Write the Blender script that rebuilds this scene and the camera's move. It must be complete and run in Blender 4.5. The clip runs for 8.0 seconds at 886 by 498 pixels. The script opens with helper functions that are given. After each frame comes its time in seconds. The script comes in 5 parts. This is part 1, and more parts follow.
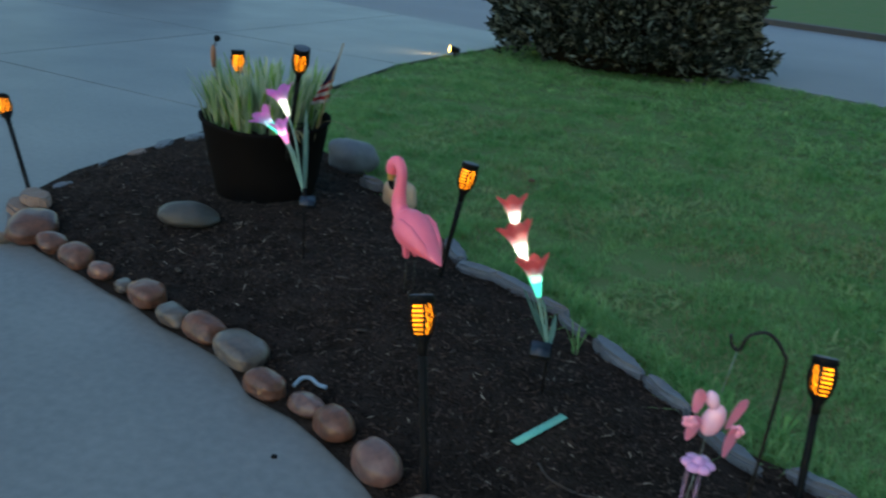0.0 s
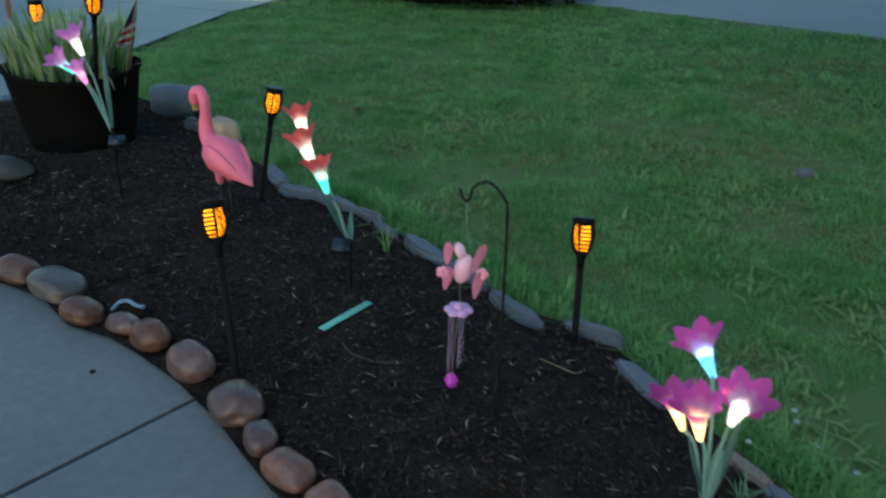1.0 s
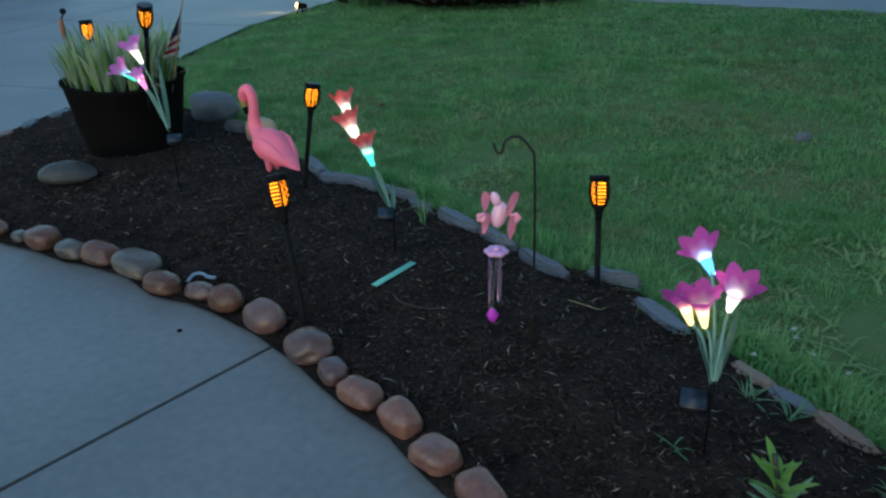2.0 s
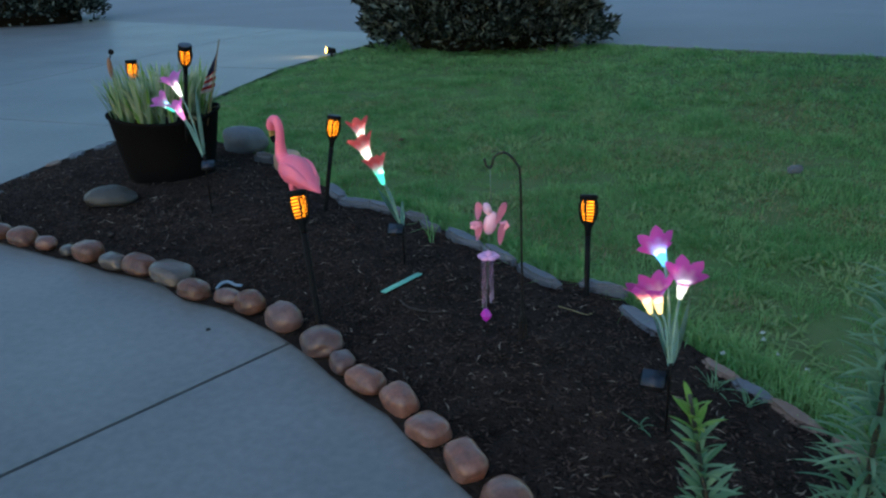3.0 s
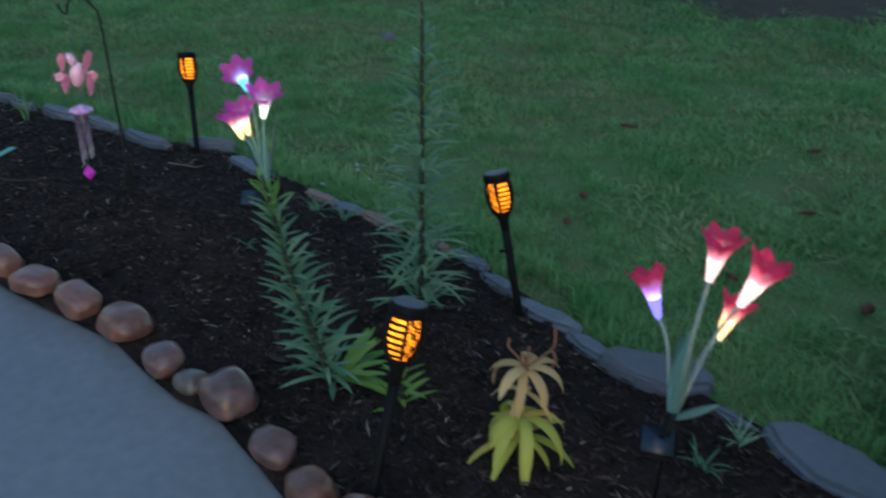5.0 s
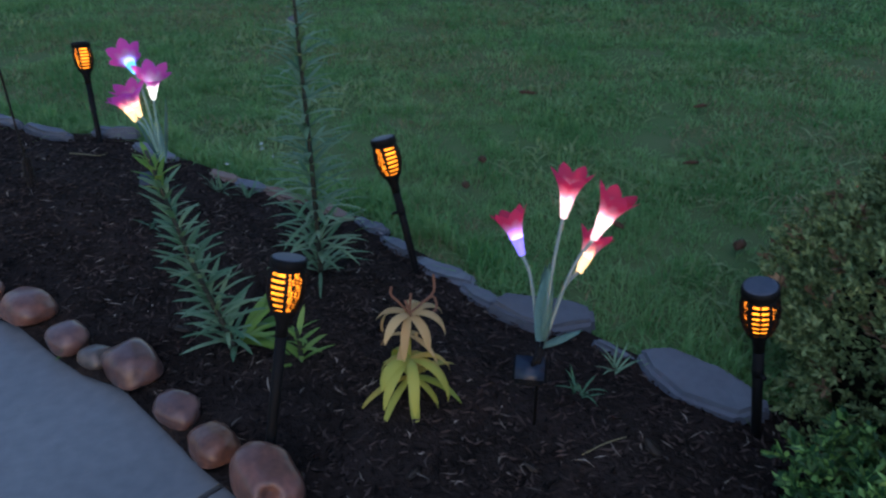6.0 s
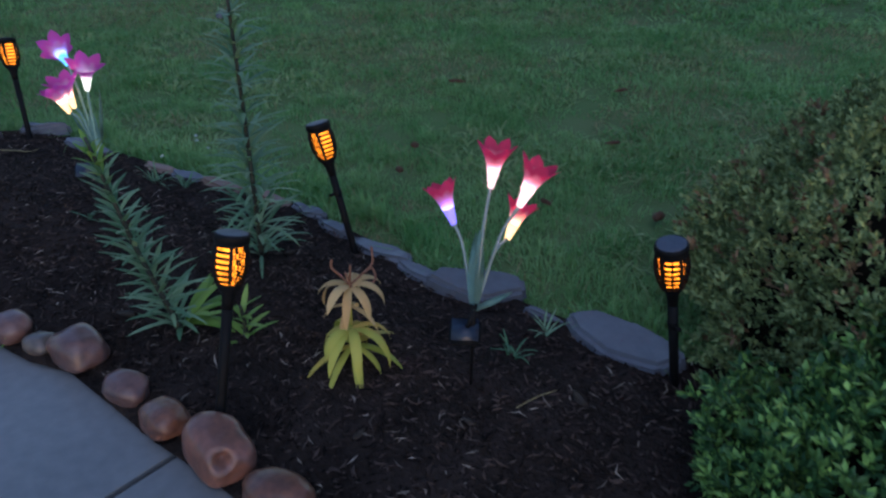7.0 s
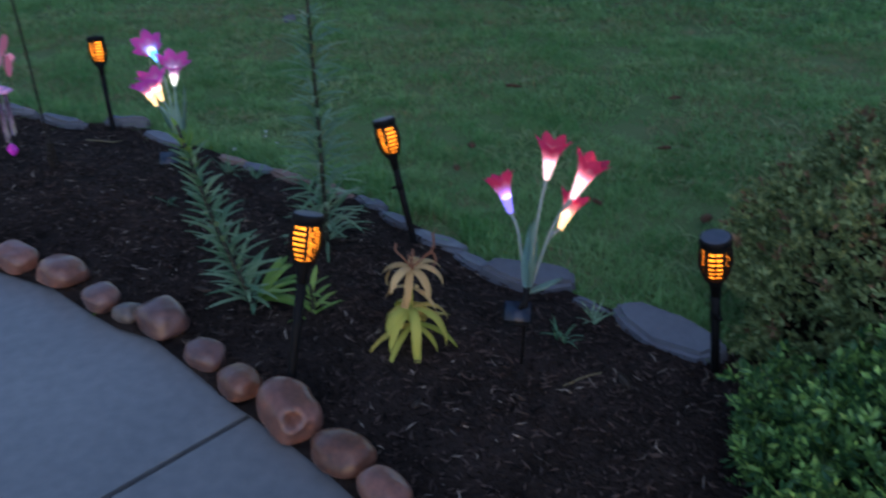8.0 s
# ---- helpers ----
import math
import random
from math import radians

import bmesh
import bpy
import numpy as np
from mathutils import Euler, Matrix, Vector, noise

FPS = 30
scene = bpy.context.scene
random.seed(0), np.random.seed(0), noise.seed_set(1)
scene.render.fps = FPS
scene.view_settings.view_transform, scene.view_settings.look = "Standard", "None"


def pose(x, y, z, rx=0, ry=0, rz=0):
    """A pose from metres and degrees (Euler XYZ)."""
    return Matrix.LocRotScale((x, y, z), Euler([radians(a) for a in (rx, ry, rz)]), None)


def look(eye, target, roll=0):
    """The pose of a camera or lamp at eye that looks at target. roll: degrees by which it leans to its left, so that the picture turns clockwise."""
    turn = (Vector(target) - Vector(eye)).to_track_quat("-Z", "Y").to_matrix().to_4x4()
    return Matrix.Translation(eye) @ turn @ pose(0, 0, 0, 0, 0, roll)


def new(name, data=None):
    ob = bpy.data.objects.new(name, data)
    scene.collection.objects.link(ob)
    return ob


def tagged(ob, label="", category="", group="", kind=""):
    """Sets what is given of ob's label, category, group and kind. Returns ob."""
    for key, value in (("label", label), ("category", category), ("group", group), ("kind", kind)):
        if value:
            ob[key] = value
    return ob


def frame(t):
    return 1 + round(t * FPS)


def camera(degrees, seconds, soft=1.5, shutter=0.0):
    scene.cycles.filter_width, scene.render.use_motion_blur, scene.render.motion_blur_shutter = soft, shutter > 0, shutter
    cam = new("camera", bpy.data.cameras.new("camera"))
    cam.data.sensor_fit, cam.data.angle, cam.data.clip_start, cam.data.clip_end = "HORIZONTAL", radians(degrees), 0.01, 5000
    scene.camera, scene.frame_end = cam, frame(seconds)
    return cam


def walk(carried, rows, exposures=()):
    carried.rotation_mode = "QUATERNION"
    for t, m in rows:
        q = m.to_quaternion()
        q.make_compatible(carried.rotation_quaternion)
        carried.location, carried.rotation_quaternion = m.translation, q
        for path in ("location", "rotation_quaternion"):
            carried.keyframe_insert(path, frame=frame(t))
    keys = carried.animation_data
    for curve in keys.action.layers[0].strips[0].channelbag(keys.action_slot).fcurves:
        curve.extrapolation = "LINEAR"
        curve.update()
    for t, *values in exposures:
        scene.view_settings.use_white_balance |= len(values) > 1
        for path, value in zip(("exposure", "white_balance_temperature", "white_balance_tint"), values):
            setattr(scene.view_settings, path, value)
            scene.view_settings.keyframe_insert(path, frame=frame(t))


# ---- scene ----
cam = camera(58.0, 8.0, soft=2.3, shutter=0.4)
PATH = [
    (0, (0.211, -0.083, 1.372), (-0.264, 1.709, 0.62), 4.9),
    (0.5, (0.324, -0.144, 1.348), (0.013, 1.671, 0.567), 4.4),
    (1, (0.53, -0.266, 1.315), (0.353, 1.538, 0.469), 1.9),
    (1.5, (0.563, -0.401, 1.304), (0.363, 1.391, 0.439), -0.9),
    (2, (0.503, -0.636, 1.314), (0.285, 1.17, 0.483), -1.8),
    (2.2, (0.524, -0.711, 1.318), (0.288, 1.107, 0.518), -2.5),
    (3.3, (0.681, -0.969, 1.307), (0.384, 0.873, 0.587), -1.8),
    (3.5, (0.707, -0.971, 1.288), (0.454, 0.866, 0.538), -1.9),
    (4, (0.704, -1.078, 1.247), (0.724, 0.753, 0.441), -0.5),
    (4.5, (0.693, -1.153, 1.22), (1.041, 0.619, 0.36), 1.4),
    (5, (0.761, -1.221, 1.175), (1.307, 0.465, 0.248), 2.1),
    (5.2, (0.793, -1.268, 1.166), (1.377, 0.398, 0.225), 1.7),
    (6.5, (0.842, -1.414, 1.174), (1.584, 0.177, 0.216), 0.2),
    (7, (0.796, -1.481, 1.172), (1.615, 0.067, 0.207), 0.7),
    (7.5, (0.729, -1.581, 1.173), (1.581, -0.064, 0.187), 1.4),
    (8, (0.713, -1.598, 1.192), (1.429, 0.011, 0.243), 0.7),
]
walk(cam, [(t, look(eye, target, roll)) for t, eye, target, roll in PATH],
     [(0.0, 1.94, 6550, 5), (1.0, 1.90, 6500, 2), (2.0, 1.88, 6230, 4), (3.5, 1.92, 6230, 10), (4.5, 1.82, 6150, 4), (5.0, 1.80, 6050, 12), (6.5, 1.74, 5880, 28), (8.0, 1.76, 5900, 28)])

# ---- world and light ----
world = bpy.data.worlds.new("dusk")
scene.world = world
world.use_nodes = True
wn = world.node_tree.nodes
sky = wn.new("ShaderNodeTexSky")
sky.sky_type, sky.sun_disc = "NISHITA", False
sky.sun_elevation, sky.sun_rotation = radians(4.0), radians(200)
sky.air_density, sky.dust_density, sky.ozone_density = 1.0, 0.4, 2.8
world.node_tree.links.new(sky.outputs[0], wn["Background"].inputs[0])
wn["Background"].inputs[1].default_value = 0.15
sun = new("sun", bpy.data.lights.new("sun", "SUN"))
sun.data.energy, sun.data.angle, sun.data.color = 0.20, radians(60), (0.85, 0.93, 1.0)
sun.matrix_world = look((0, 0, 0), (0.3, 0.6, -1.0))

rng = random.Random(7)
nrg = np.random.default_rng(11)


# ---- materials ----
def material(name, base, rough=0.6, second=None, scale=6.0, fine=60.0, bump=0.25, metal=0.0, depth=0.01, vary=0.0, amount=0.35, coat=0.0, shine=0.5):
    """A surface of two colours mixed at two scales, with fine relief; vary: from piece to piece."""
    m = bpy.data.materials.new(name)
    m.use_nodes = True
    n, l = m.node_tree.nodes, m.node_tree.links
    b = n["Principled BSDF"]
    second = second or tuple(c * 0.6 for c in base)
    tc = n.new("ShaderNodeTexCoord")
    big, small = n.new("ShaderNodeTexNoise"), n.new("ShaderNodeTexNoise")
    big.inputs["Scale"].default_value, small.inputs["Scale"].default_value = scale, fine
    big.inputs["Detail"].default_value, small.inputs["Detail"].default_value = 5, 6
    l.new(tc.outputs["Object"], big.inputs["Vector"])
    l.new(tc.outputs["Object"], small.inputs["Vector"])
    add = n.new("ShaderNodeMath")
    add.operation = "MULTIPLY_ADD"
    l.new(small.outputs["Fac"], add.inputs[0])
    add.inputs[1].default_value = 0.6
    l.new(big.outputs["Fac"], add.inputs[2])
    ramp = n.new("ShaderNodeMapRange")
    ramp.inputs["From Min"].default_value, ramp.inputs["From Max"].default_value = 0.8 - amount, 0.8 + amount
    l.new(add.outputs[0], ramp.inputs["Value"])
    mix = n.new("ShaderNodeMix")
    mix.data_type = "RGBA"
    mix.inputs[6].default_value, mix.inputs[7].default_value = (*base, 1), (*second, 1)
    l.new(ramp.outputs[0], mix.inputs[0])
    colour = mix.outputs[2]
    if vary:
        info, hsv, mr = n.new("ShaderNodeObjectInfo"), n.new("ShaderNodeHueSaturation"), n.new("ShaderNodeMapRange")
        mr.inputs["To Min"].default_value, mr.inputs["To Max"].default_value = 1 - vary, 1 + vary
        l.new(info.outputs["Random"], mr.inputs["Value"])
        l.new(mr.outputs[0], hsv.inputs["Value"])
        l.new(colour, hsv.inputs["Color"])
        colour = hsv.outputs[0]
    l.new(colour, b.inputs["Base Color"])
    b.inputs["Roughness"].default_value, b.inputs["Metallic"].default_value = rough, metal
    b.inputs["Coat Weight"].default_value, b.inputs["Specular IOR Level"].default_value = coat, shine
    if bump:
        bp = n.new("ShaderNodeBump")
        bp.inputs["Strength"].default_value, bp.inputs["Distance"].default_value = bump, depth
        l.new(add.outputs[0], bp.inputs["Height"])
        l.new(bp.outputs[0], b.inputs["Normal"])
    return m


def island_material(name, a, b_, rough=0.7, through_light=0.0, clumps=0.0, shine=0.3, single=False, power=1.0):
    """For leaves, blades and chips: each island takes its own mix of two colours; clumps: patches across the ground."""
    m = bpy.data.materials.new(name)
    m.use_nodes = True
    n, l = m.node_tree.nodes, m.node_tree.links
    b = n["Principled BSDF"]
    geo, mix = n.new("ShaderNodeNewGeometry"), n.new("ShaderNodeMix")
    mix.data_type = "RGBA"
    mix.inputs[6].default_value, mix.inputs[7].default_value = (*a, 1), (*b_, 1)
    fac = geo.outputs["Random Per Island"]
    if single:
        fac = n.new("ShaderNodeObjectInfo").outputs["Random"]
    if clumps:
        tc, nz, ad, mr = n.new("ShaderNodeTexCoord"), n.new("ShaderNodeTexNoise"), n.new("ShaderNodeMath"), n.new("ShaderNodeMapRange")
        nz.inputs["Scale"].default_value, nz.inputs["Detail"].default_value, nz.inputs["Roughness"].default_value = clumps, 6, 0.66
        l.new(tc.outputs["Object"], nz.inputs["Vector"])
        mr.inputs["From Min"].default_value, mr.inputs["From Max"].default_value = 0.35, 0.65
        l.new(nz.outputs["Fac"], mr.inputs["Value"])
        ad.operation = "MULTIPLY_ADD"
        ad.inputs[1].default_value = 0.45
        sc = n.new("ShaderNodeMath")
        sc.operation = "MULTIPLY"
        sc.inputs[1].default_value = 0.55
        l.new(mr.outputs[0], sc.inputs[0])
        l.new(fac, ad.inputs[0])
        l.new(sc.outputs[0], ad.inputs[2])
        fac = ad.outputs[0]
    if power != 1.0:
        pw = n.new("ShaderNodeMath")
        pw.operation = "POWER"
        pw.inputs[1].default_value = power
        l.new(fac, pw.inputs[0])
        fac = pw.outputs[0]
    l.new(fac, mix.inputs[0])
    l.new(mix.outputs[2], b.inputs["Base Color"])
    b.inputs["Roughness"].default_value, b.inputs["Specular IOR Level"].default_value = rough, shine
    if through_light:
        tr, sh = n.new("ShaderNodeBsdfTranslucent"), n.new("ShaderNodeMixShader")
        l.new(mix.outputs[2], tr.inputs[0])
        sh.inputs[0].default_value = through_light
        l.new(b.outputs[0], sh.inputs[1])
        l.new(tr.outputs[0], sh.inputs[2])
        l.new(sh.outputs[0], n["Material Output"].inputs[0])
    return m


def glow(name, colour, strength):
    m = bpy.data.materials.new(name)
    m.use_nodes = True
    b = m.node_tree.nodes["Principled BSDF"]
    b.inputs["Base Color"].default_value = (*(0.35 * c for c in colour), 1)
    b.inputs["Emission Color"].default_value = (*colour, 1)
    b.inputs["Emission Strength"].default_value = strength
    b.inputs["Roughness"].default_value = 0.4
    return m


def clear(name, colour, rough=0.1, weight=1.0, ior=1.45):
    m = bpy.data.materials.new(name)
    m.use_nodes = True
    b = m.node_tree.nodes["Principled BSDF"]
    b.inputs["Base Color"].default_value = (*colour, 1)
    b.inputs["Roughness"].default_value, b.inputs["IOR"].default_value = rough, ior
    b.inputs["Transmission Weight"].default_value = weight
    return m


CONCRETE = material("concrete", (0.205, 0.204, 0.195), 0.46, (0.120, 0.123, 0.122), 1.1, 30, 0.25, depth=0.004, vary=0.05, amount=0.27)
ASPHALT = material("worn_asphalt", (0.22, 0.22, 0.23), 0.7, (0.16, 0.16, 0.17), 0.5, 80, 0.3, depth=0.006)
SOIL = material("lawn_soil", (0.080, 0.165, 0.05), 0.95, (0.14, 0.165, 0.075), 2.4, 25, 0.5, depth=0.02, shine=0.05)
MULCH = material("mulch", (0.008, 0.0060, 0.0050), 0.95, (0.046, 0.032, 0.0255), 9, 70, 0.9, depth=0.03, shine=0.08)
CHIP = island_material("mulch_chip", (0.007, 0.0052, 0.0045), (0.088, 0.060, 0.047), 0.9, shine=0.1, power=2.0)
PALECHIP = island_material("pale_chip", (0.06, 0.043, 0.032), (0.36, 0.29, 0.22), 0.8, power=2.2)
GRASS = island_material("grass_blade", (0.070, 0.26, 0.065), (0.35, 0.52, 0.215), 0.6, 0.5, clumps=2.6, shine=0.15)
CLOVER = island_material("clover_leaf", (0.15, 0.27, 0.08), (0.36, 0.43, 0.20), 0.6, 0.4, clumps=3.0, shine=0.15)
STRAW = island_material("dry_grass", (0.20, 0.17, 0.08), (0.33, 0.27, 0.13), 0.7, 0.2)
COBBLES = [
    material("brown_stone", (0.175, 0.075, 0.045), 0.30, (0.075, 0.037, 0.027), 7, 60, 0.35, depth=0.006, vary=0.2, shine=0.4, amount=0.2),
    material("pink_stone", (0.245, 0.108, 0.075), 0.32, (0.12, 0.060, 0.045), 9, 70, 0.2, depth=0.004, vary=0.15, amount=0.2),
    material("mauve_stone", (0.165, 0.088, 0.072), 0.32, (0.075, 0.045, 0.04), 6, 60, 0.2, depth=0.004, vary=0.15, amount=0.2),
    material("grey_stone", (0.135, 0.105, 0.085), 0.34, (0.07, 0.057, 0.05), 8, 60, 0.2, depth=0.004, vary=0.15, amount=0.2),
    material("tan_stone", (0.28, 0.20, 0.14), 0.42, (0.18, 0.125, 0.09), 6, 50, 0.2, depth=0.004, vary=0.1),
    material("dark_stone", (0.075, 0.072, 0.066), 0.5, (0.045, 0.044, 0.042), 9, 60, 0.3, depth=0.006, shine=0.3),
]
SLATE = material("blue_grey_slate", (0.135, 0.143, 0.160), 0.6, (0.078, 0.084, 0.096), 6, 40, 0.4, depth=0.008, vary=0.15)
TANROCK = material("tan_rock", (0.46, 0.33, 0.23), 0.75, (0.34, 0.24, 0.17), 7, 40, 0.4, depth=0.006)
SANDSTONE = material("sandstone", (0.25, 0.165, 0.125), 0.75, (0.15, 0.105, 0.085), 7, 40, 0.4, depth=0.006, vary=0.1)
BLACK = material("black_plastic", (0.006, 0.006, 0.006), 0.6, (0.008, 0.008, 0.008), 20, 90, 0.05, shine=0.1)
POTBLACK = material("black_fabric", (0.005, 0.0045, 0.0045), 0.9, (0.008, 0.007, 0.0065), 5, 120, 0.3, shine=0.04)
CELL = material("solar_cell", (0.075, 0.09, 0.12), 0.5, (0.05, 0.062, 0.085), 30, 90, 0.0, shine=0.3)
DARKCELL = material("dark_cell", (0.018, 0.026, 0.042), 0.3, (0.012, 0.018, 0.03), 30, 90, 0.0, shine=0.35)
IRON = material("black_iron", (0.018, 0.018, 0.016), 0.5, (0.035, 0.03, 0.025), 30, 90, 0.2, metal=0.6)
FLAME = glow("amber_flame", (1.0, 0.27, 0.006), 0.6)
fn, fl = FLAME.node_tree.nodes, FLAME.node_tree.links
flicker, reach, at = fn.new("ShaderNodeTexNoise"), fn.new("ShaderNodeMapRange"), fn.new("ShaderNodeTexCoord")
flicker.inputs["Scale"].default_value = 38
reach.inputs["From Min"].default_value, reach.inputs["From Max"].default_value = 0.35, 0.65
reach.inputs["To Min"].default_value, reach.inputs["To Max"].default_value = 0.50, 1.6
fl.new(at.outputs["Object"], flicker.inputs["Vector"])
fl.new(flicker.outputs["Fac"], reach.inputs["Value"])
fl.new(reach.outputs[0], fn["Principled BSDF"].inputs["Emission Strength"])
PINK = material("pink_plastic", (0.92, 0.19, 0.29), 0.5, (0.86, 0.16, 0.25), 9, 70, 0.12, depth=0.004)
BEAKY = material("beak_yellow", (0.55, 0.36, 0.10), 0.5)
STEMGREEN = material("cloth_stem", (0.24, 0.42, 0.36), 0.7, (0.17, 0.33, 0.28), 20, 90, 0.2)
STEMPALE = material("frosted_stem", (0.25, 0.31, 0.26), 0.5, (0.19, 0.24, 0.20), 20, 90, 0.1)
LILYLEAF = island_material("lily_leaf", (0.075, 0.185, 0.09), (0.24, 0.38, 0.21), 0.5, 0.25, single=True)
LILYBRIGHT = island_material("young_leaf", (0.13, 0.28, 0.05), (0.25, 0.38, 0.08), 0.5, 0.3, single=True)
YELLOWLEAF = island_material("yellowed_leaf", (0.40, 0.36, 0.05), (0.62, 0.42, 0.10), 0.55, 0.25, single=True)
PEACHLEAF = island_material("peach_leaf", (0.46, 0.29, 0.11), (0.64, 0.45, 0.20), 0.6, 0.25, single=True)
YELLOWGREEN = island_material("fading_leaf", (0.30, 0.36, 0.05), (0.45, 0.44, 0.08), 0.55, 0.25, single=True)
BROWNLEAF = island_material("dead_leaf", (0.16, 0.07, 0.04), (0.30, 0.15, 0.09), 0.7, 0.1)
POTLEAF = island_material("iris_leaf", (0.20, 0.31, 0.14), (0.50, 0.55, 0.36), 0.5, 0.35, single=True)
NEEDLE = island_material("juniper_spray", (0.075, 0.125, 0.045), (0.34, 0.42, 0.165), 0.65, 0.2)
RUSTY = island_material("rusty_spray", (0.12, 0.075, 0.04), (0.30, 0.18, 0.09), 0.7, 0.1)
BOXLEAF = island_material("boxwood_leaf", (0.026, 0.090, 0.030), (0.32, 0.56, 0.13), 0.45, 0.2, power=2.6)
YEW = island_material("yew_needle", (0.007, 0.012, 0.008), (0.20, 0.24, 0.21), 0.6, 0.1, shine=0.1, power=3.0)
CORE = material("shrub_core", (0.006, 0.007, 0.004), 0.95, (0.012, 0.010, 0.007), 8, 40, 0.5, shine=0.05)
BARK = material("bark", (0.055, 0.042, 0.034), 0.9, (0.03, 0.024, 0.02), 8, 40, 0.9, depth=0.03)
STEMBROWN = material("lily_stalk", (0.035, 0.04, 0.022), 0.6, (0.022, 0.022, 0.016), 20, 90, 0.2)
WHITEP = material("white_petal", (0.75, 0.78, 0.75), 0.6)
RINGSOIL = material("old_mulch", (0.075, 0.060, 0.048), 0.95, (0.12, 0.10, 0.08), 4, 40, 0.8, depth=0.03, shine=0.05)
MINT = material("mint_plastic", (0.16, 0.52, 0.42), 0.45, (0.13, 0.44, 0.36), 20, 80, 0.1)
PALEPLASTIC = material("pale_blue_plastic", (0.27, 0.35, 0.42), 0.4, (0.20, 0.27, 0.33), 20, 80, 0.1)
NAVY = material("navy_cloth", (0.035, 0.045, 0.13), 0.8, (0.025, 0.03, 0.09))
RED = material("red_cloth", (0.45, 0.03, 0.04), 0.8)
WHITECLOTH = material("white_cloth", (0.65, 0.65, 0.66), 0.8)
WOOD = material("flag_stick", (0.30, 0.22, 0.13), 0.6)
ACRYL = material("pink_acrylic", (0.92, 0.36, 0.48), 0.25, (0.88, 0.30, 0.42), 8, 60, 0.0, coat=0.4)
ACRYLPALE = material("pale_pink_acrylic", (0.94, 0.56, 0.67), 0.25, (0.92, 0.46, 0.60), 8, 60, 0.0, coat=0.4)
MAUVE = material("mauve_acrylic", (0.72, 0.36, 0.62), 0.25, (0.62, 0.28, 0.52), 8, 60, 0.0, coat=0.4)
GEM = clear("magenta_gem", (0.85, 0.06, 0.70), 0.1, 0.5)
TUBE = clear("rose_tube", (0.96, 0.72, 0.92), 0.12, 0.92, 1.15)
KERB = material("dark_kerb", (0.07, 0.065, 0.06), 0.85, (0.045, 0.042, 0.04), 3, 40, 0.4)


# ---- builders ----
def mesh(name, bm, mats):
    me = bpy.data.meshes.new(name)
    bm.normal_update()
    bm.to_mesh(me)
    bm.free()
    for m in mats if isinstance(mats, (list, tuple)) else [mats]:
        me.materials.append(m)
    return me


def part(name, bm, mats, parent=None, label="", smooth=True):
    me = mesh(name, bm, mats)
    if smooth:
        me.polygons.foreach_set("use_smooth", [True] * len(me.polygons))
    ob = new(name, me)
    ob.parent = parent
    if label:
        ob["label"] = label
    return ob


def empty(name, at=(0, 0, 0)):
    ob = new(name)
    ob.empty_display_size = 0.05
    ob.location = at
    return ob


def array_mesh(name, verts, faces, mat):
    me = bpy.data.meshes.new(name)
    me.from_pydata(verts.tolist() if hasattr(verts, "tolist") else verts, [], faces.tolist() if hasattr(faces, "tolist") else faces)
    me.materials.append(mat)
    return me


def rings(bm, loops, close_start=True, close_end=True, mat=0):
    """Skins a row of closed loops of points."""
    vs = [[bm.verts.new(p) for p in lp] for lp in loops]
    k = len(vs[0])
    for a, b in zip(vs, vs[1:]):
        for i in range(k):
            bm.faces.new((a[i], a[(i + 1) % k], b[(i + 1) % k], b[i])).material_index = mat
    if close_start:
        bm.faces.new(vs[0][::-1]).material_index = mat
    if close_end:
        bm.faces.new(vs[-1]).material_index = mat


def lathe(bm, profile, n=20, m=Matrix(), mat=0, close_start=True, close_end=True):
    rings(bm, [[m @ Vector((r * math.cos(2 * math.pi * i / n), r * math.sin(2 * math.pi * i / n), z)) for i in range(n)] for r, z in profile], close_start, close_end, mat)


def tube(bm, points, radii, n=8, mat=0, flat=1.0):
    """A round rod along points."""
    pts = [Vector(p) for p in points]
    if not isinstance(radii, (list, tuple)):
        radii = [radii] * len(pts)
    loops, side = [], None
    for i, p in enumerate(pts):
        d = (pts[min(i + 1, len(pts) - 1)] - pts[max(i - 1, 0)]).normalized()
        if side is None:
            side = d.orthogonal().normalized()
        side = (side - d * side.dot(d)).normalized()
        up = d.cross(side)
        loops.append([p + radii[i] * (math.cos(a) * side + flat * math.sin(a) * up) for a in (2 * math.pi * j / n for j in range(n))])
    rings(bm, loops, mat=mat)


def spline(points, n=12):
    """Points on a smooth curve through the given ones."""
    p = [Vector(q) for q in points]
    p = [2 * p[0] - p[1], *p, 2 * p[-1] - p[-2]]
    out = []
    for i in range(1, len(p) - 2):
        for j in range(n):
            t = j / n
            out.append(0.5 * (2 * p[i] + (p[i + 1] - p[i - 1]) * t + (2 * p[i - 1] - 5 * p[i] + 4 * p[i + 1] - p[i + 2]) * t * t + (3 * p[i] - p[i - 1] - 3 * p[i + 1] + p[i + 2]) * t ** 3))
    return out + [p[-2]]


def box(bm, size, m=Matrix(), bevel=0.0, mat=0):
    made = bmesh.ops.create_cube(bm, size=1.0, matrix=m @ Matrix.Diagonal((*size, 1)))
    fs = {f for v in made["verts"] for f in v.link_faces}
    for f in fs:
        f.material_index = mat
    if bevel:
        bmesh.ops.bevel(bm, geom=list({e for f in fs for e in f.edges}), offset=bevel, segments=2, affect="EDGES")


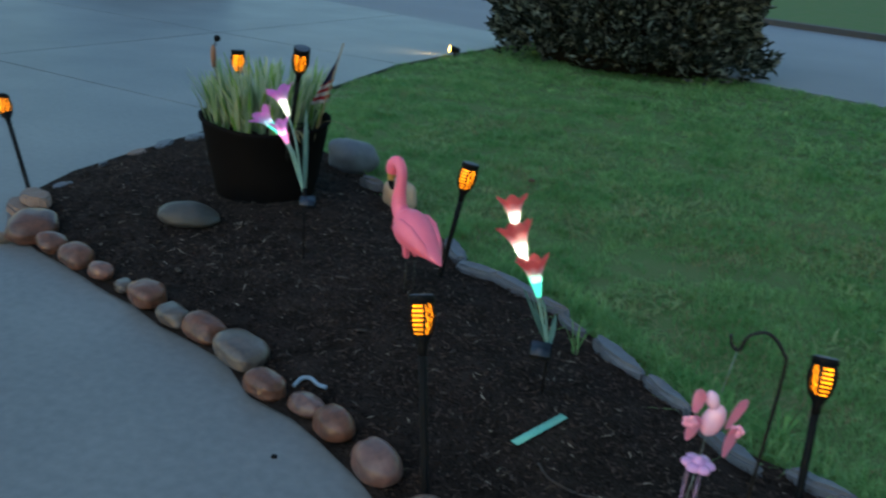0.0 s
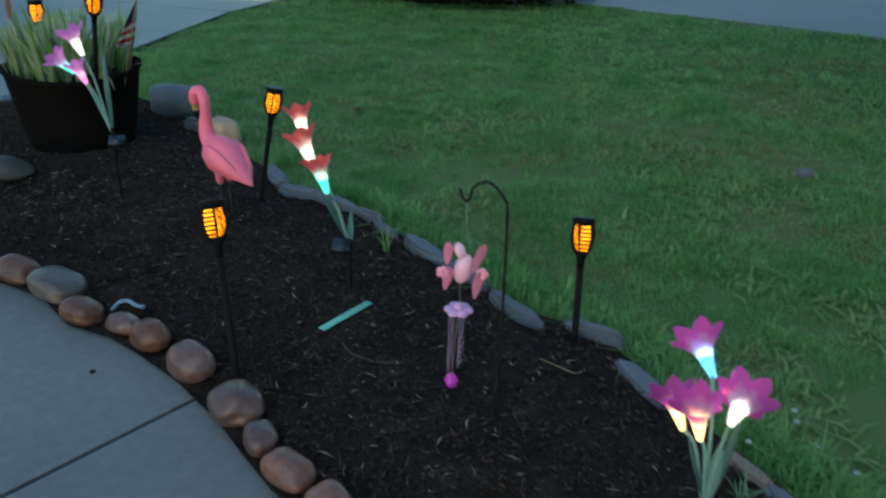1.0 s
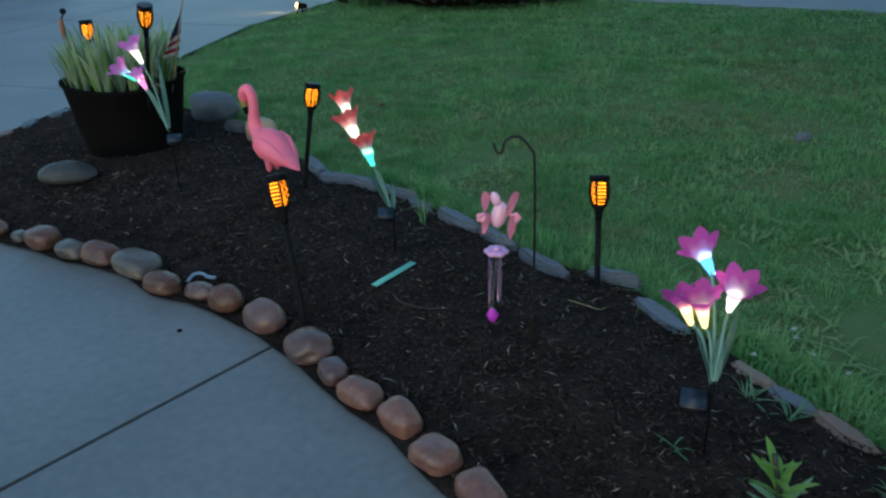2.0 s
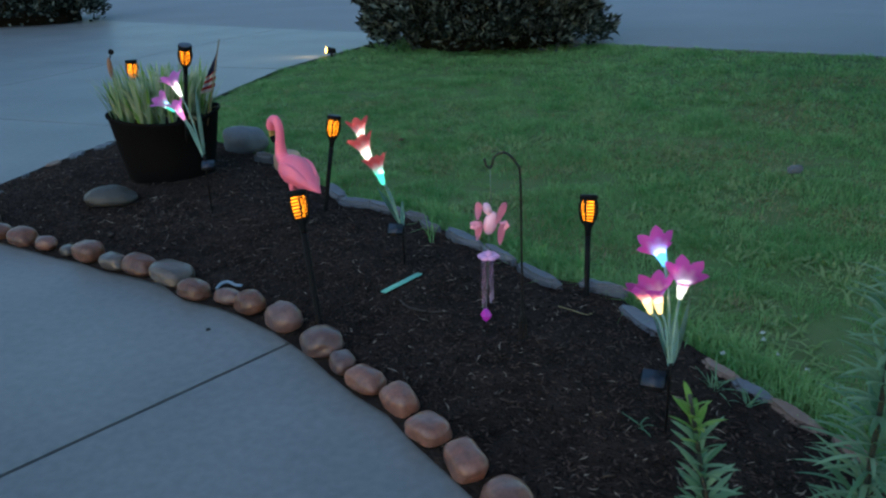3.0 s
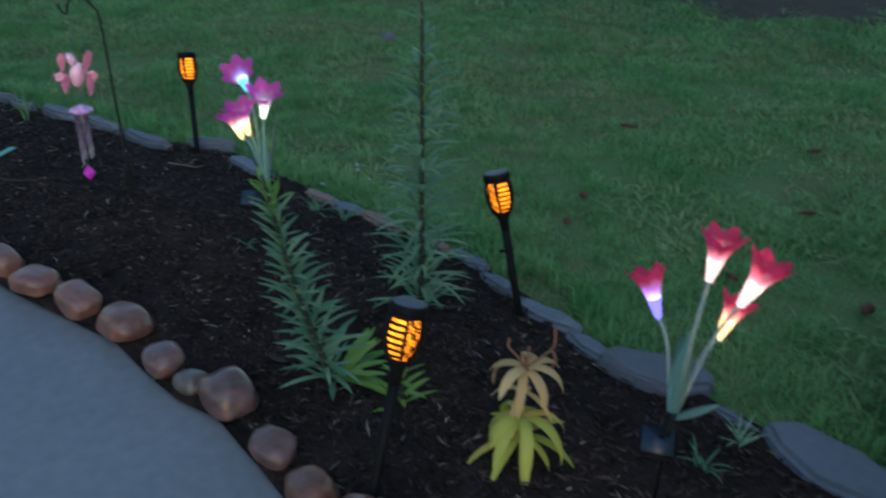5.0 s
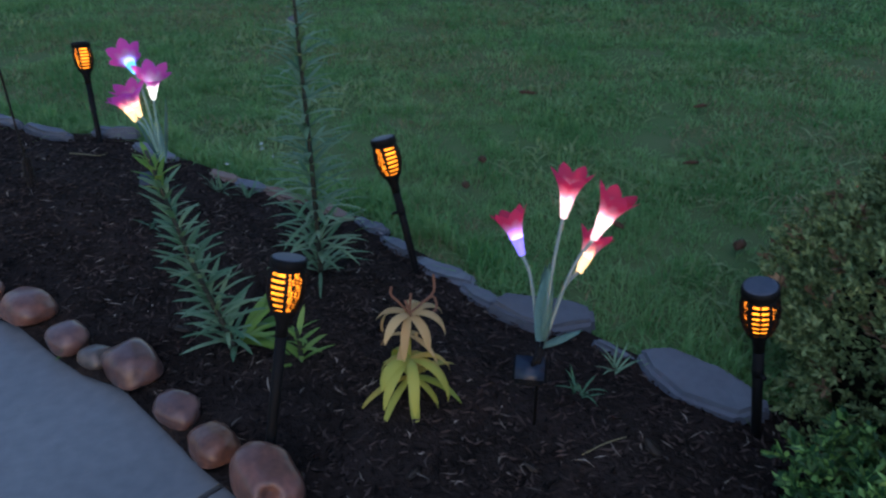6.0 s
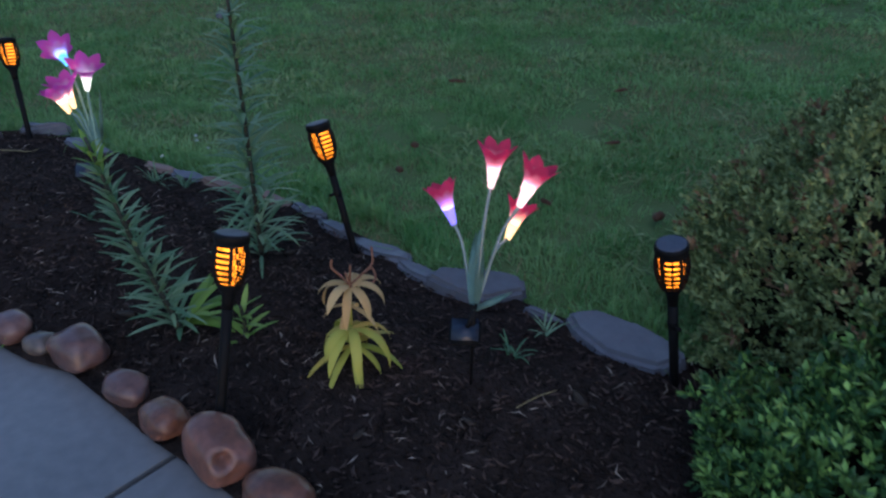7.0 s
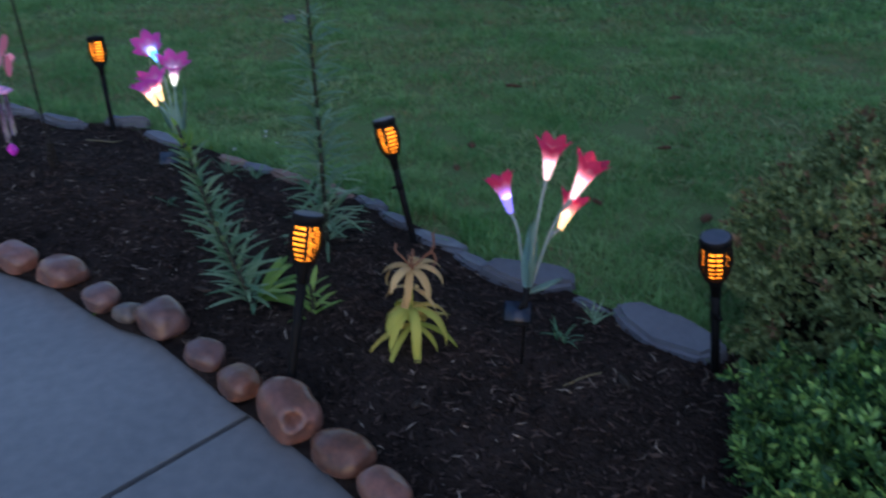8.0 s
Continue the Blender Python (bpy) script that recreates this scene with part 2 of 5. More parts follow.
def leaf(bm, base, heading, pitch, length, width, droop=1.0, segs=6, fold=0.25, mat=0):
    """A blade that starts at pitch and bends down by droop radians, folded along its middle."""
    p, rows_ = Vector(base), []
    side = Vector((-math.sin(heading), math.cos(heading), 0))
    for i in range(segs + 1):
        t = i / segs
        a = pitch - droop * t
        d = Vector((math.cos(heading) * math.cos(a), math.sin(heading) * math.cos(a), math.sin(a)))
        nrm = side.cross(d)
        w = width * 0.5 * (math.sin(math.pi * min(1, 0.12 + t * 0.88)) ** 0.7 if i < segs else 0.02)
        rows_.append([bm.verts.new(p + side * w - nrm * -fold * w), bm.verts.new(p), bm.verts.new(p - side * w + nrm * fold * w)])
        p = p + d * (length / segs)
    for a, b in zip(rows_, rows_[1:]):
        for j in (0, 1):
            bm.faces.new((a[j], a[j + 1], b[j + 1], b[j])).material_index = mat


def inside(poly, x, y):
    """Which points lie within a polygon."""
    hit = np.zeros(len(x), bool)
    for (ax, ay), (bx, by) in zip(poly, poly[1:] + poly[:1]):
        cross = (ay > y) != (by > y)
        with np.errstate(divide="ignore", invalid="ignore"):
            hit ^= cross & (x < (bx - ax) * (y - ay) / (by - ay + 1e-12) + ax)
    return hit


def edge_gap(poly, x, y):
    """Distance to a polygon's outline."""
    best = np.full(len(x), 1e9)
    for (ax, ay), (bx, by) in zip(poly, poly[1:] + poly[:1]):
        dx, dy = bx - ax, by - ay
        t = np.clip(((x - ax) * dx + (y - ay) * dy) / (dx * dx + dy * dy + 1e-12), 0, 1)
        best = np.minimum(best, np.hypot(x - ax - t * dx, y - ay - t * dy))
    return best


# ---- plan: outlines on the ground ----
# the row of cobbles along the walk: place and length of each
COBBLE_A = [(-2.49, 2.68, 0.22), (-2.28, 2.49, 0.26), (-2.09, 2.39, 0.14), (-1.92, 2.33, 0.15), (-1.757, 2.26, 0.13), (-1.61, 2.20, 0.09), (-1.47, 2.15, 0.16),
            (-1.30, 2.06, 0.15), (-1.155, 2.015, 0.17), (-0.973, 1.94, 0.20), (-0.808, 1.795, 0.145), (-0.645, 1.745, 0.13), (-0.531, 1.68, 0.155), (-0.356, 1.56, 0.17)]
COBBLE_B = [(-0.169, 1.395, 0.185), (-0.06, 1.275, 0.115), (0.042, 1.17, 0.14), (0.172, 1.065, 0.135), (0.276, 0.93, 0.135), (0.397, 0.795, 0.14), (0.524, 0.65, 0.15),
            (0.619, 0.462, 0.12), (0.676, 0.365, 0.085), (0.757, 0.28, 0.145), (0.832, 0.095, 0.12), (0.89, -0.05, 0.125), (0.968, -0.21, 0.160), (1.036, -0.375, 0.150), (1.083, -0.51, 0.125), (1.13, -0.66, 0.13)]
# flat stones along the lawn: place, length, turn, kind (0 slate, 1 sandstone)
FLAG_A = [(-1.52, 4.15, 0.34, 150, 0), (-1.24, 3.80, 0.18, 160, 0), (-0.58, 3.12, 0.24, 120, 0), (-0.43, 2.95, 0.22, 160, 0), (-0.25, 2.87, 0.22, 150, 0),
          (-0.07, 2.75, 0.14, 140, 0), (0.02, 2.62, 0.14, 130, 0), (0.20, 2.45, 0.30, 135, 0), (0.37, 2.28, 0.18, 135, 0), (0.55, 2.05, 0.22, 130, 0), (0.80, 1.95, 0.17, 150, 0)]
FLAG_B = [(0.93, 1.70, 0.24, 122, 0), (1.14, 1.36, 0.14, 125, 1), (1.215, 1.235, 0.14, 125, 0), (1.30, 1.12, 0.16, 125, 1), (1.42, 0.94, 0.15, 118, 1), (1.505, 0.79, 0.13, 115, 0), (1.54, 0.635, 0.13, 110, 0),
          (1.61, 0.44, 0.20, 110, 0), (1.65, 0.285, 0.15, 110, 0), (1.76, 0.125, 0.27, 150, 0), (1.84, -0.06, 0.10, 120, 0), (1.945, -0.26, 0.29, 112, 0)]
BED_FRONT = [(x - 0.030, y - 0.042) for x, y, *_ in COBBLE_A + COBBLE_B]
BED = BED_FRONT + [(1.35, -1.5), (2.6, -2.0), (3.4, -1.3), (3.0, -0.75), (2.3, -0.5), (2.05, -0.36)] + [(x + 0.02, y + 0.03) for x, y, *_ in reversed(FLAG_A + FLAG_B)] + [(-1.9, 4.42), (-2.63, 4.36), (-2.70, 3.7), (-2.73, 3.27), (-2.66, 2.86)]
ROAD_AT, ROAD_ALONG, ROAD_OVER, ROAD_WIDE = Vector((1.15, 9.65)), Vector((0.895, -0.446)), Vector((0.446, 0.895)), 7.75
DRIVE = [(2.2, -8.0), (1.5, -1.7)] + [(x + 0.03, y + 0.03) for x, y, *_ in reversed(COBBLE_A + COBBLE_B)] + [(-2.62, 2.9), (-2.66, 3.3), (-2.64, 3.7), (-2.60, 4.35), (-2.61, 5.3), (-2.58, 6.41), (-2.53, 7.75), (-2.30, 8.78), (-1.93, 10.07), (-1.66, 11.02), (-13.2, 16.75), (-16.0, 10.0), (-16.0, -8.0)]


def bed_height(x, y):
    x, y = np.atleast_1d(np.asarray(x, float)), np.atleast_1d(np.asarray(y, float))
    k = np.clip(edge_gap(BED, x, y) / 0.5, 0, 1)
    return 0.012 + 0.042 * k * k * (3 - 2 * k) + 0.008 * np.sin(5.1 * x + 2.3) * np.sin(4.3 * y) * k


def ground_at(x, y):
    return float(bed_height(x, y)[0]) if inside(BED, np.array([x]), np.array([y]))[0] else -0.02


# ---- ground, drive, road, bed ----
def build_ground():
    bm = bmesh.new()
    n = 60
    radii = [0, 2, 4, 7, 11, 16, 24, 40, 80, 200, 600]
    loops = [[bm.verts.new((r * math.cos(2 * math.pi * i / n), 4 + r * math.sin(2 * math.pi * i / n), -0.03 + (0 if r < 24 else 0.02 * math.log(r / 24)))) for i in range(n)] for r in radii[1:]]
    mid = bm.verts.new((0, 4, -0.03))
    for i in range(n):
        bm.faces.new((mid, loops[0][i], loops[0][(i + 1) % n]))
        for a, b in zip(loops, loops[1:]):
            bm.faces.new((a[i], b[i], b[(i + 1) % n], a[(i + 1) % n]))
    tagged(part("ground", bm, SOIL), "green lawn ground stretching to the far side of the street", "ground", kind="structure")


def prism(poly, z0, z1, bevel=0.0):
    bm = bmesh.new()
    f = bm.faces.new([bm.verts.new((x, y, z1)) for x, y in poly])
    f.normal_update()
    if f.normal.z < 0:
        f.normal_flip()
    ext = bmesh.ops.extrude_face_region(bm, geom=[f])
    low = [v for v in ext["geom"] if isinstance(v, bmesh.types.BMVert)]
    for v in low:
        v.co.z = z1
    for v in bm.verts:
        if v not in low:
            v.co.z = z0
    bmesh.ops.recalc_face_normals(bm, faces=bm.faces)
    return bm


def clip_half(poly, px, py, nx, ny, off):
    """The part of a polygon on one side of a line."""
    out = []
    d = [(x - px) * nx + (y - py) * ny - off for x, y in poly]
    for i, (x, y) in enumerate(poly):
        j = (i + 1) % len(poly)
        if d[i] >= 0:
            out.append((x, y))
        if (d[i] >= 0) != (d[j] >= 0):
            t = d[i] / (d[i] - d[j])
            out.append((x + t * (poly[j][0] - x), y + t * (poly[j][1] - y)))
    return out


def build_drive():
    parent = tagged(empty("pavement"), "pale grey concrete walk and driveway with tooled joints", "pavement", kind="structure")
    cuts = [(-2.65, 4.87, 0.219, 0.976), (-0.31, 1.45, 0.83, -0.56), (0.88, -0.14, 0.4, -0.92), (-6.0, 8.6, 0.219, 0.976), (-5.9, 4.0, 0.976, -0.219)]
    pieces = [DRIVE]
    for k, (px, py, nx, ny) in enumerate(cuts):
        done = []
        for p in pieces:
            cx, cy = sum(q[0] for q in p) / len(p), sum(q[1] for q in p) / len(p)
            a, b = clip_half(p, px, py, nx, ny, 0.008), clip_half(p, px, py, -nx, -ny, 0.008)
            skip = (k in (1, 2) and cy > 4.6) or (k >= 3 and cy < 4.6)
            done += [p] if skip or len(a) < 3 or len(b) < 3 else [a, b]
        pieces = done
    for p in pieces:
        part("concrete_slab", prism(p, -0.10, 0.0), CONCRETE, parent, smooth=False)
    bm = prism([(x, y) for x, y in DRIVE], -0.11, -0.014)
    part("joint_bed", bm, MULCH, parent, "dark dirt in the joints", smooth=False)


def along(s, o):
    p = ROAD_AT + ROAD_ALONG * s + ROAD_OVER * o
    return p.x, p.y


def build_road():
    tagged(part("road", prism([along(-90, 0.02), along(90, 0.02), along(90, ROAD_WIDE), along(-90, ROAD_WIDE)], -0.12, -0.012), ASPHALT, smooth=False), "grey asphalt street beyond the lawn", "road", kind="structure")
    tagged(part("kerb", prism([along(-90, ROAD_WIDE), along(90, ROAD_WIDE), along(90, ROAD_WIDE + 0.3), along(-90, ROAD_WIDE + 0.3)], -0.12, 0.10), KERB, smooth=False), "dark kerb along the far side of the street", "kerb", kind="structure")


def build_bed():
    step = 0.02
    xs, ys = np.arange(-2.9, 3.5, step), np.arange(-2.1, 4.6, step)
    gx, gy = np.meshgrid(xs, ys)
    x, y = gx.ravel(), gy.ravel()
    ok = inside(BED, x, y)
    # corners just outside are drawn in to the outline
    near = (~ok) & (edge_gap(BED, x, y) < 0.03)
    best = np.full(len(x), 1e9)
    nx, ny = x.copy(), y.copy()
    for (ax, ay), (bx, by) in zip(BED, BED[1:] + BED[:1]):
        dx, dy = bx - ax, by - ay
        t = np.clip(((x - ax) * dx + (y - ay) * dy) / (dx * dx + dy * dy + 1e-12), 0, 1)
        d = np.hypot(x - ax - t * dx, y - ay - t * dy)
        closer = near & (d < best)
        best = np.where(closer, d, best)
        nx, ny = np.where(closer, ax + t * dx, nx), np.where(closer, ay + t * dy, ny)
    x, y = nx, ny
    z = bed_height(x, y)
    z = z + np.array([0.010 * noise.noise((a * 7, b * 7, 0)) + 0.006 * noise.noise((a * 22, b * 22, 3)) for a, b in zip(x, y)]) * np.where(ok, 1.0, 0.2)
    w = len(xs)
    faces = []
    okg, all_ = ok.reshape(gx.shape), (ok | near).reshape(gx.shape)
    for j in range(len(ys) - 1):
        for i in range(w - 1):
            q = (okg[j, i], okg[j, i + 1], okg[j + 1, i], okg[j + 1, i + 1])
            if any(q) and all_[j, i] and all_[j, i + 1] and all_[j + 1, i] and all_[j + 1, i + 1]:
                a = j * w + i
                faces.append((a, a + 1, a + 1 + w, a + w))
    used = sorted({i for f in faces for i in f})
    back = {o: i for i, o in enumerate(used)}
    me = array_mesh("flower_bed", [(x[i], y[i], z[i]) for i in used], [tuple(back[i] for i in f) for f in faces], MULCH)
    me.polygons.foreach_set("use_smooth", [True] * len(me.polygons))
    tagged(new("flower_bed", me), "dark brown mulched flower bed between walk and lawn", "flower bed", kind="structure")


def chips(name, label, mat, count, lo, hi, thick, lift=0.004):
    """Shreds of bark lying on the bed."""
    x, y = nrg.uniform(-2.75, 2.9, count * 3), nrg.uniform(-1.5, 4.4, count * 3)
    ok = inside(BED, x, y) & (edge_gap(BED, x, y) > 0.035)
    x, y = x[ok][:count], y[ok][:count]
    n = len(x)
    z = bed_height(x, y) + lift + nrg.uniform(-0.004, 0.008, n)
    L, W = nrg.uniform(lo, hi, n) * nrg.uniform(0.5, 1, n), nrg.uniform(0.002, thick, n)
    a, b = nrg.uniform(0, 2 * np.pi, n), nrg.normal(0, 0.28, n)
    d = np.stack([np.cos(a) * np.cos(b), np.sin(a) * np.cos(b), np.sin(b)], 1)
    s = np.stack([-np.sin(a), np.cos(a), np.zeros(n)], 1)
    u = np.cross(d, s)
    p = np.stack([x, y, z], 1)
    L, W = L[:, None], W[:, None]
    bend = nrg.normal(0, 0.12, (n, 1)) * L
    v = np.stack([p - d * L / 2, p + s * W + bend * s, p + u * W * 0.7 + bend * s, p - s * W + bend * s, p + d * L / 2], 1).reshape(-1, 3)
    k = (np.arange(n) * 5)[:, None, None]
    f = (np.array([[0, 1, 2], [0, 2, 3], [4, 2, 1], [4, 3, 2], [0, 3, 1], [4, 1, 3]])[None] + k).reshape(-1, 3)
    tagged(new(name, array_mesh(name, v, f, mat)), label, "mulch", kind="stuff")


def blades(name, label, mat, x, y, z, height, width, category="grass", lean=0.9):
    """Grass blades, one strip each."""
    n = len(x)
    h = nrg.uniform(0.55, 1.1, n) * height
    a, lean_ = nrg.uniform(0, 2 * np.pi, n), np.abs(nrg.normal(0, lean, n)) + 0.1
    side = np.stack([-np.sin(a), np.cos(a), np.zeros(n)], 1) * (width * nrg.uniform(0.6, 1.2, n))[:, None]
    out = np.stack([np.cos(a), np.sin(a), np.zeros(n)], 1)
    p = np.stack([x, y, np.broadcast_to(z, n)], 1)
    up = np.array([0, 0, 1.0])
    m = p + out * (h * lean_ * 0.35)[:, None] + up * (h * 0.6)[:, None]
    t = p + out * (h * lean_)[:, None] + up * (h * (1 - 0.25 * np.minimum(lean_, 1.5)))[:, None]
    v = np.stack([p - side, p + side, m + side * 0.8, m - side * 0.8, t], 1).reshape(-1, 3)
    k = np.arange(n)[:, None] * 5
    quads = (np.array([[0, 1, 2, 3]]) + k).tolist()
    tris = (np.array([[3, 2, 4]]) + k).tolist()
    return tagged(new(name, array_mesh(name, v.tolist(), quads + tris, mat)), label, category, kind="stuff")


def lawn_points(x0, x1, y0, y1, density, keep_from=None):
    n = int((x1 - x0) * (y1 - y0) * density)
    x, y = nrg.uniform(x0, x1, n), nrg.uniform(y0, y1, n)
    ok = ~inside(BED, x, y) & ~inside(DRIVE, x, y) & ((x - ROAD_AT.x) * ROAD_OVER.x + (y - ROAD_AT.y) * ROAD_OVER.y < 0.02)
    ok &= (np.hypot((x - 5.8) / 1.3, (y - 4.9) / 1.05) > 0.62 + 0.5 * nrg.random(n) + 0.12 * np.sin(7 * np.arctan2(y - 4.9, x - 5.8)))
    if keep_from is not None:
        ok &= keep_from(x, y)
    return x[ok], y[ok]


def build_lawn():
    near = lambda x, y: edge_gap(BED, x, y) < 1.3
    mid = lambda x, y: (edge_gap(BED, x, y) >= 1.3) & (edge_gap(BED, x, y) < 3.4)
    far = lambda x, y: edge_gap(BED, x, y) >= 3.4
    parts = [lawn_points(-2.7, 4.9, -2.2, 6.0, 9000, near), lawn_points(-2.7, 7.0, -2.5, 8.2, 4000, mid), lawn_points(-2.7, 9.5, -2.5, 11.5, 1500, far)]
    wid = [0.0021, 0.0030, 0.006]
    hgt = [0.035, 0.040, 0.048]
    for (x, y), w, h, k in zip(parts, wid, hgt, (0.95, 1.35, 1.9)):
        # tufts stand taller, worn patches thin out
        lush = np.array([0.6 * noise.noise((a * 2.1, b * 2.1, 4)) + 0.6 * noise.noise((a * 7.5, b * 7.5, 1)) for a, b in zip(x, y)])
        ok = lush + nrg.uniform(-0.30, 0.40, len(x)) > -0.04
        blades("lawn_grass", "short green lawn grass with paler worn patches", GRASS, x[ok], y[ok], -0.03, h * np.clip(1.0 + 1.3 * lush[ok], 0.45, 2.0), w, lean=k)
    x, y = lawn_points(-2.0, 5.5, -0.5, 7.0, 1500, lambda x, y: np.array([noise.noise((a * 1.1, b * 1.1, 9)) + 0.6 * noise.noise((a * 4.2, b * 4.2, 2)) > 0.26 - 0.16 * min(max(a - 0.8, 0.0), 1.2) - 0.25 * (rng.random() < 0.12) for a, b in zip(x, y)]))
    blades("dry_grass", "straw-coloured dry blades lying in the lawn", STRAW, x, y, -0.020, 0.034, 0.0018, lean=1.5)
    # broad-leaved weeds in patches
    x, y = lawn_points(-1.5, 4.6, -0.5, 6.0, 800, lambda x, y: np.array([noise.noise((a * 1.9, b * 1.9, 5)) > 0.12 for a, b in zip(x, y)]))
    blades("lawn_weeds", "patches of low broad-leaved weeds in the lawn", CLOVER, x, y, -0.025, 0.04, 0.0065, category="weed", lean=1.7)
    # taller uncut grass against the edging stones
    x, y = lawn_points(-1.6, 2.4, -0.5, 4.3, 6500, lambda x, y: (edge_gap(BED, x, y) < 0.19) & (np.sin(x * 9) * np.sin(y * 7 + 1) > -0.25))
    blades("uncut_grass", "longer uncut grass growing against the edging stones", GRASS, x, y, -0.03, 0.095, 0.003, lean=0.8)


build_ground()
build_drive()
build_road()
build_bed()


# ---- edging stones ----
def cobble(x, y, length, turn, mat, label, squarish=2.5, tall=0.62, name="river_stone", group="river stones along the walk", hollow=None):
    """A water-worn stone, bedded a little in the mulch; hollow: the way in which a worn cup opens."""
    cup = hollow and Matrix.Rotation(-radians(turn), 3, "Z") @ Vector(hollow).normalized()
    bm = bmesh.new()
    bmesh.ops.create_icosphere(bm, subdivisions=4, radius=1.0)
    seed = rng.uniform(0, 50)
    a, b, c = length / 2, length / 2 * rng.uniform(0.66, 0.86), length / 2 * tall * rng.uniform(0.85, 1.1)
    for v in bm.verts:
        p = v.co
        k = (abs(p.x) ** squarish + abs(p.y) ** squarish + abs(p.z) ** squarish) ** (-1 / squarish)
        q = p * k
        w = 1 + 0.18 * noise.noise(p * 0.9 + Vector((seed, 0, 0))) + 0.06 * noise.noise(p * 2.1 + Vector((0, seed, 0))) + 0.02 * noise.noise(p * 5.5 + Vector((0, seed, 3)))
        v.co = Vector((q.x * a * w, q.y * b * w, q.z * c * (w if q.z > 0 else 0.8)))
        if cup:
            near = p.angle(cup) / 0.32
            if near < 1.25:
                v.co *= 1 - 0.50 * (1 - near * near) if near < 1 else 1 + 0.05 * math.sin(math.pi * (near - 1) / 0.25)
    ob = part(name, bm, mat)
    ob.matrix_world = pose(x, y, max(0.0, ground_at(x, y)) + c * 0.62, rng.uniform(-8, 8), rng.uniform(-8, 8), turn)
    return tagged(ob, label, "stone", group)


def flagstone(x, y, length, turn, mat, label, thick=0.05, wide=0.55, group="flat stones along the lawn", tip=0.0):
    """A split slab with broken edges."""
    bm = bmesh.new()
    n = rng.randint(7, 9)
    pts = []
    for i in range(n):
        a = 2 * math.pi * (i + rng.uniform(-0.25, 0.25)) / n
        r = rng.uniform(0.82, 1.08)
        pts.append((length / 2 * r * math.cos(a), length / 2 * wide * r * math.sin(a)))
    f = bm.faces.new([bm.verts.new((px, py, 0)) for px, py in pts])
    f.normal_update()
    if f.normal.z < 0:
        f.normal_flip()
    ext = bmesh.ops.extrude_face_region(bm, geom=[f])
    for v in ext["geom"]:
        if isinstance(v, bmesh.types.BMVert):
            v.co.z += thick * rng.uniform(0.85, 1.1)
            v.co.x *= 0.93
            v.co.y *= 0.93
    bmesh.ops.recalc_face_normals(bm, faces=bm.faces)
    bmesh.ops.bevel(bm, geom=bm.edges[:], offset=thick * 0.22, segments=2, affect="EDGES")
    bmesh.ops.triangulate(bm, faces=[f for f in bm.faces if len(f.verts) > 4])
    bmesh.ops.subdivide_edges(bm, edges=bm.edges[:], cuts=1, use_grid_fill=True)
    s = rng.uniform(0, 50)
    for v in bm.verts:
        v.co += Vector((0, 0, 1)) * 0.006 * noise.noise(v.co * 18 + Vector((s, 0, 0))) + v.normal * 0.004 * noise.noise(v.co * 40 + Vector((0, s, 0)))
    ob = part("flagstone", bm, mat, smooth=False)
    ob.matrix_world = pose(x, y, -0.002, tip, rng.uniform(-5, 5), turn)
    return tagged(ob, label, "stone", group)


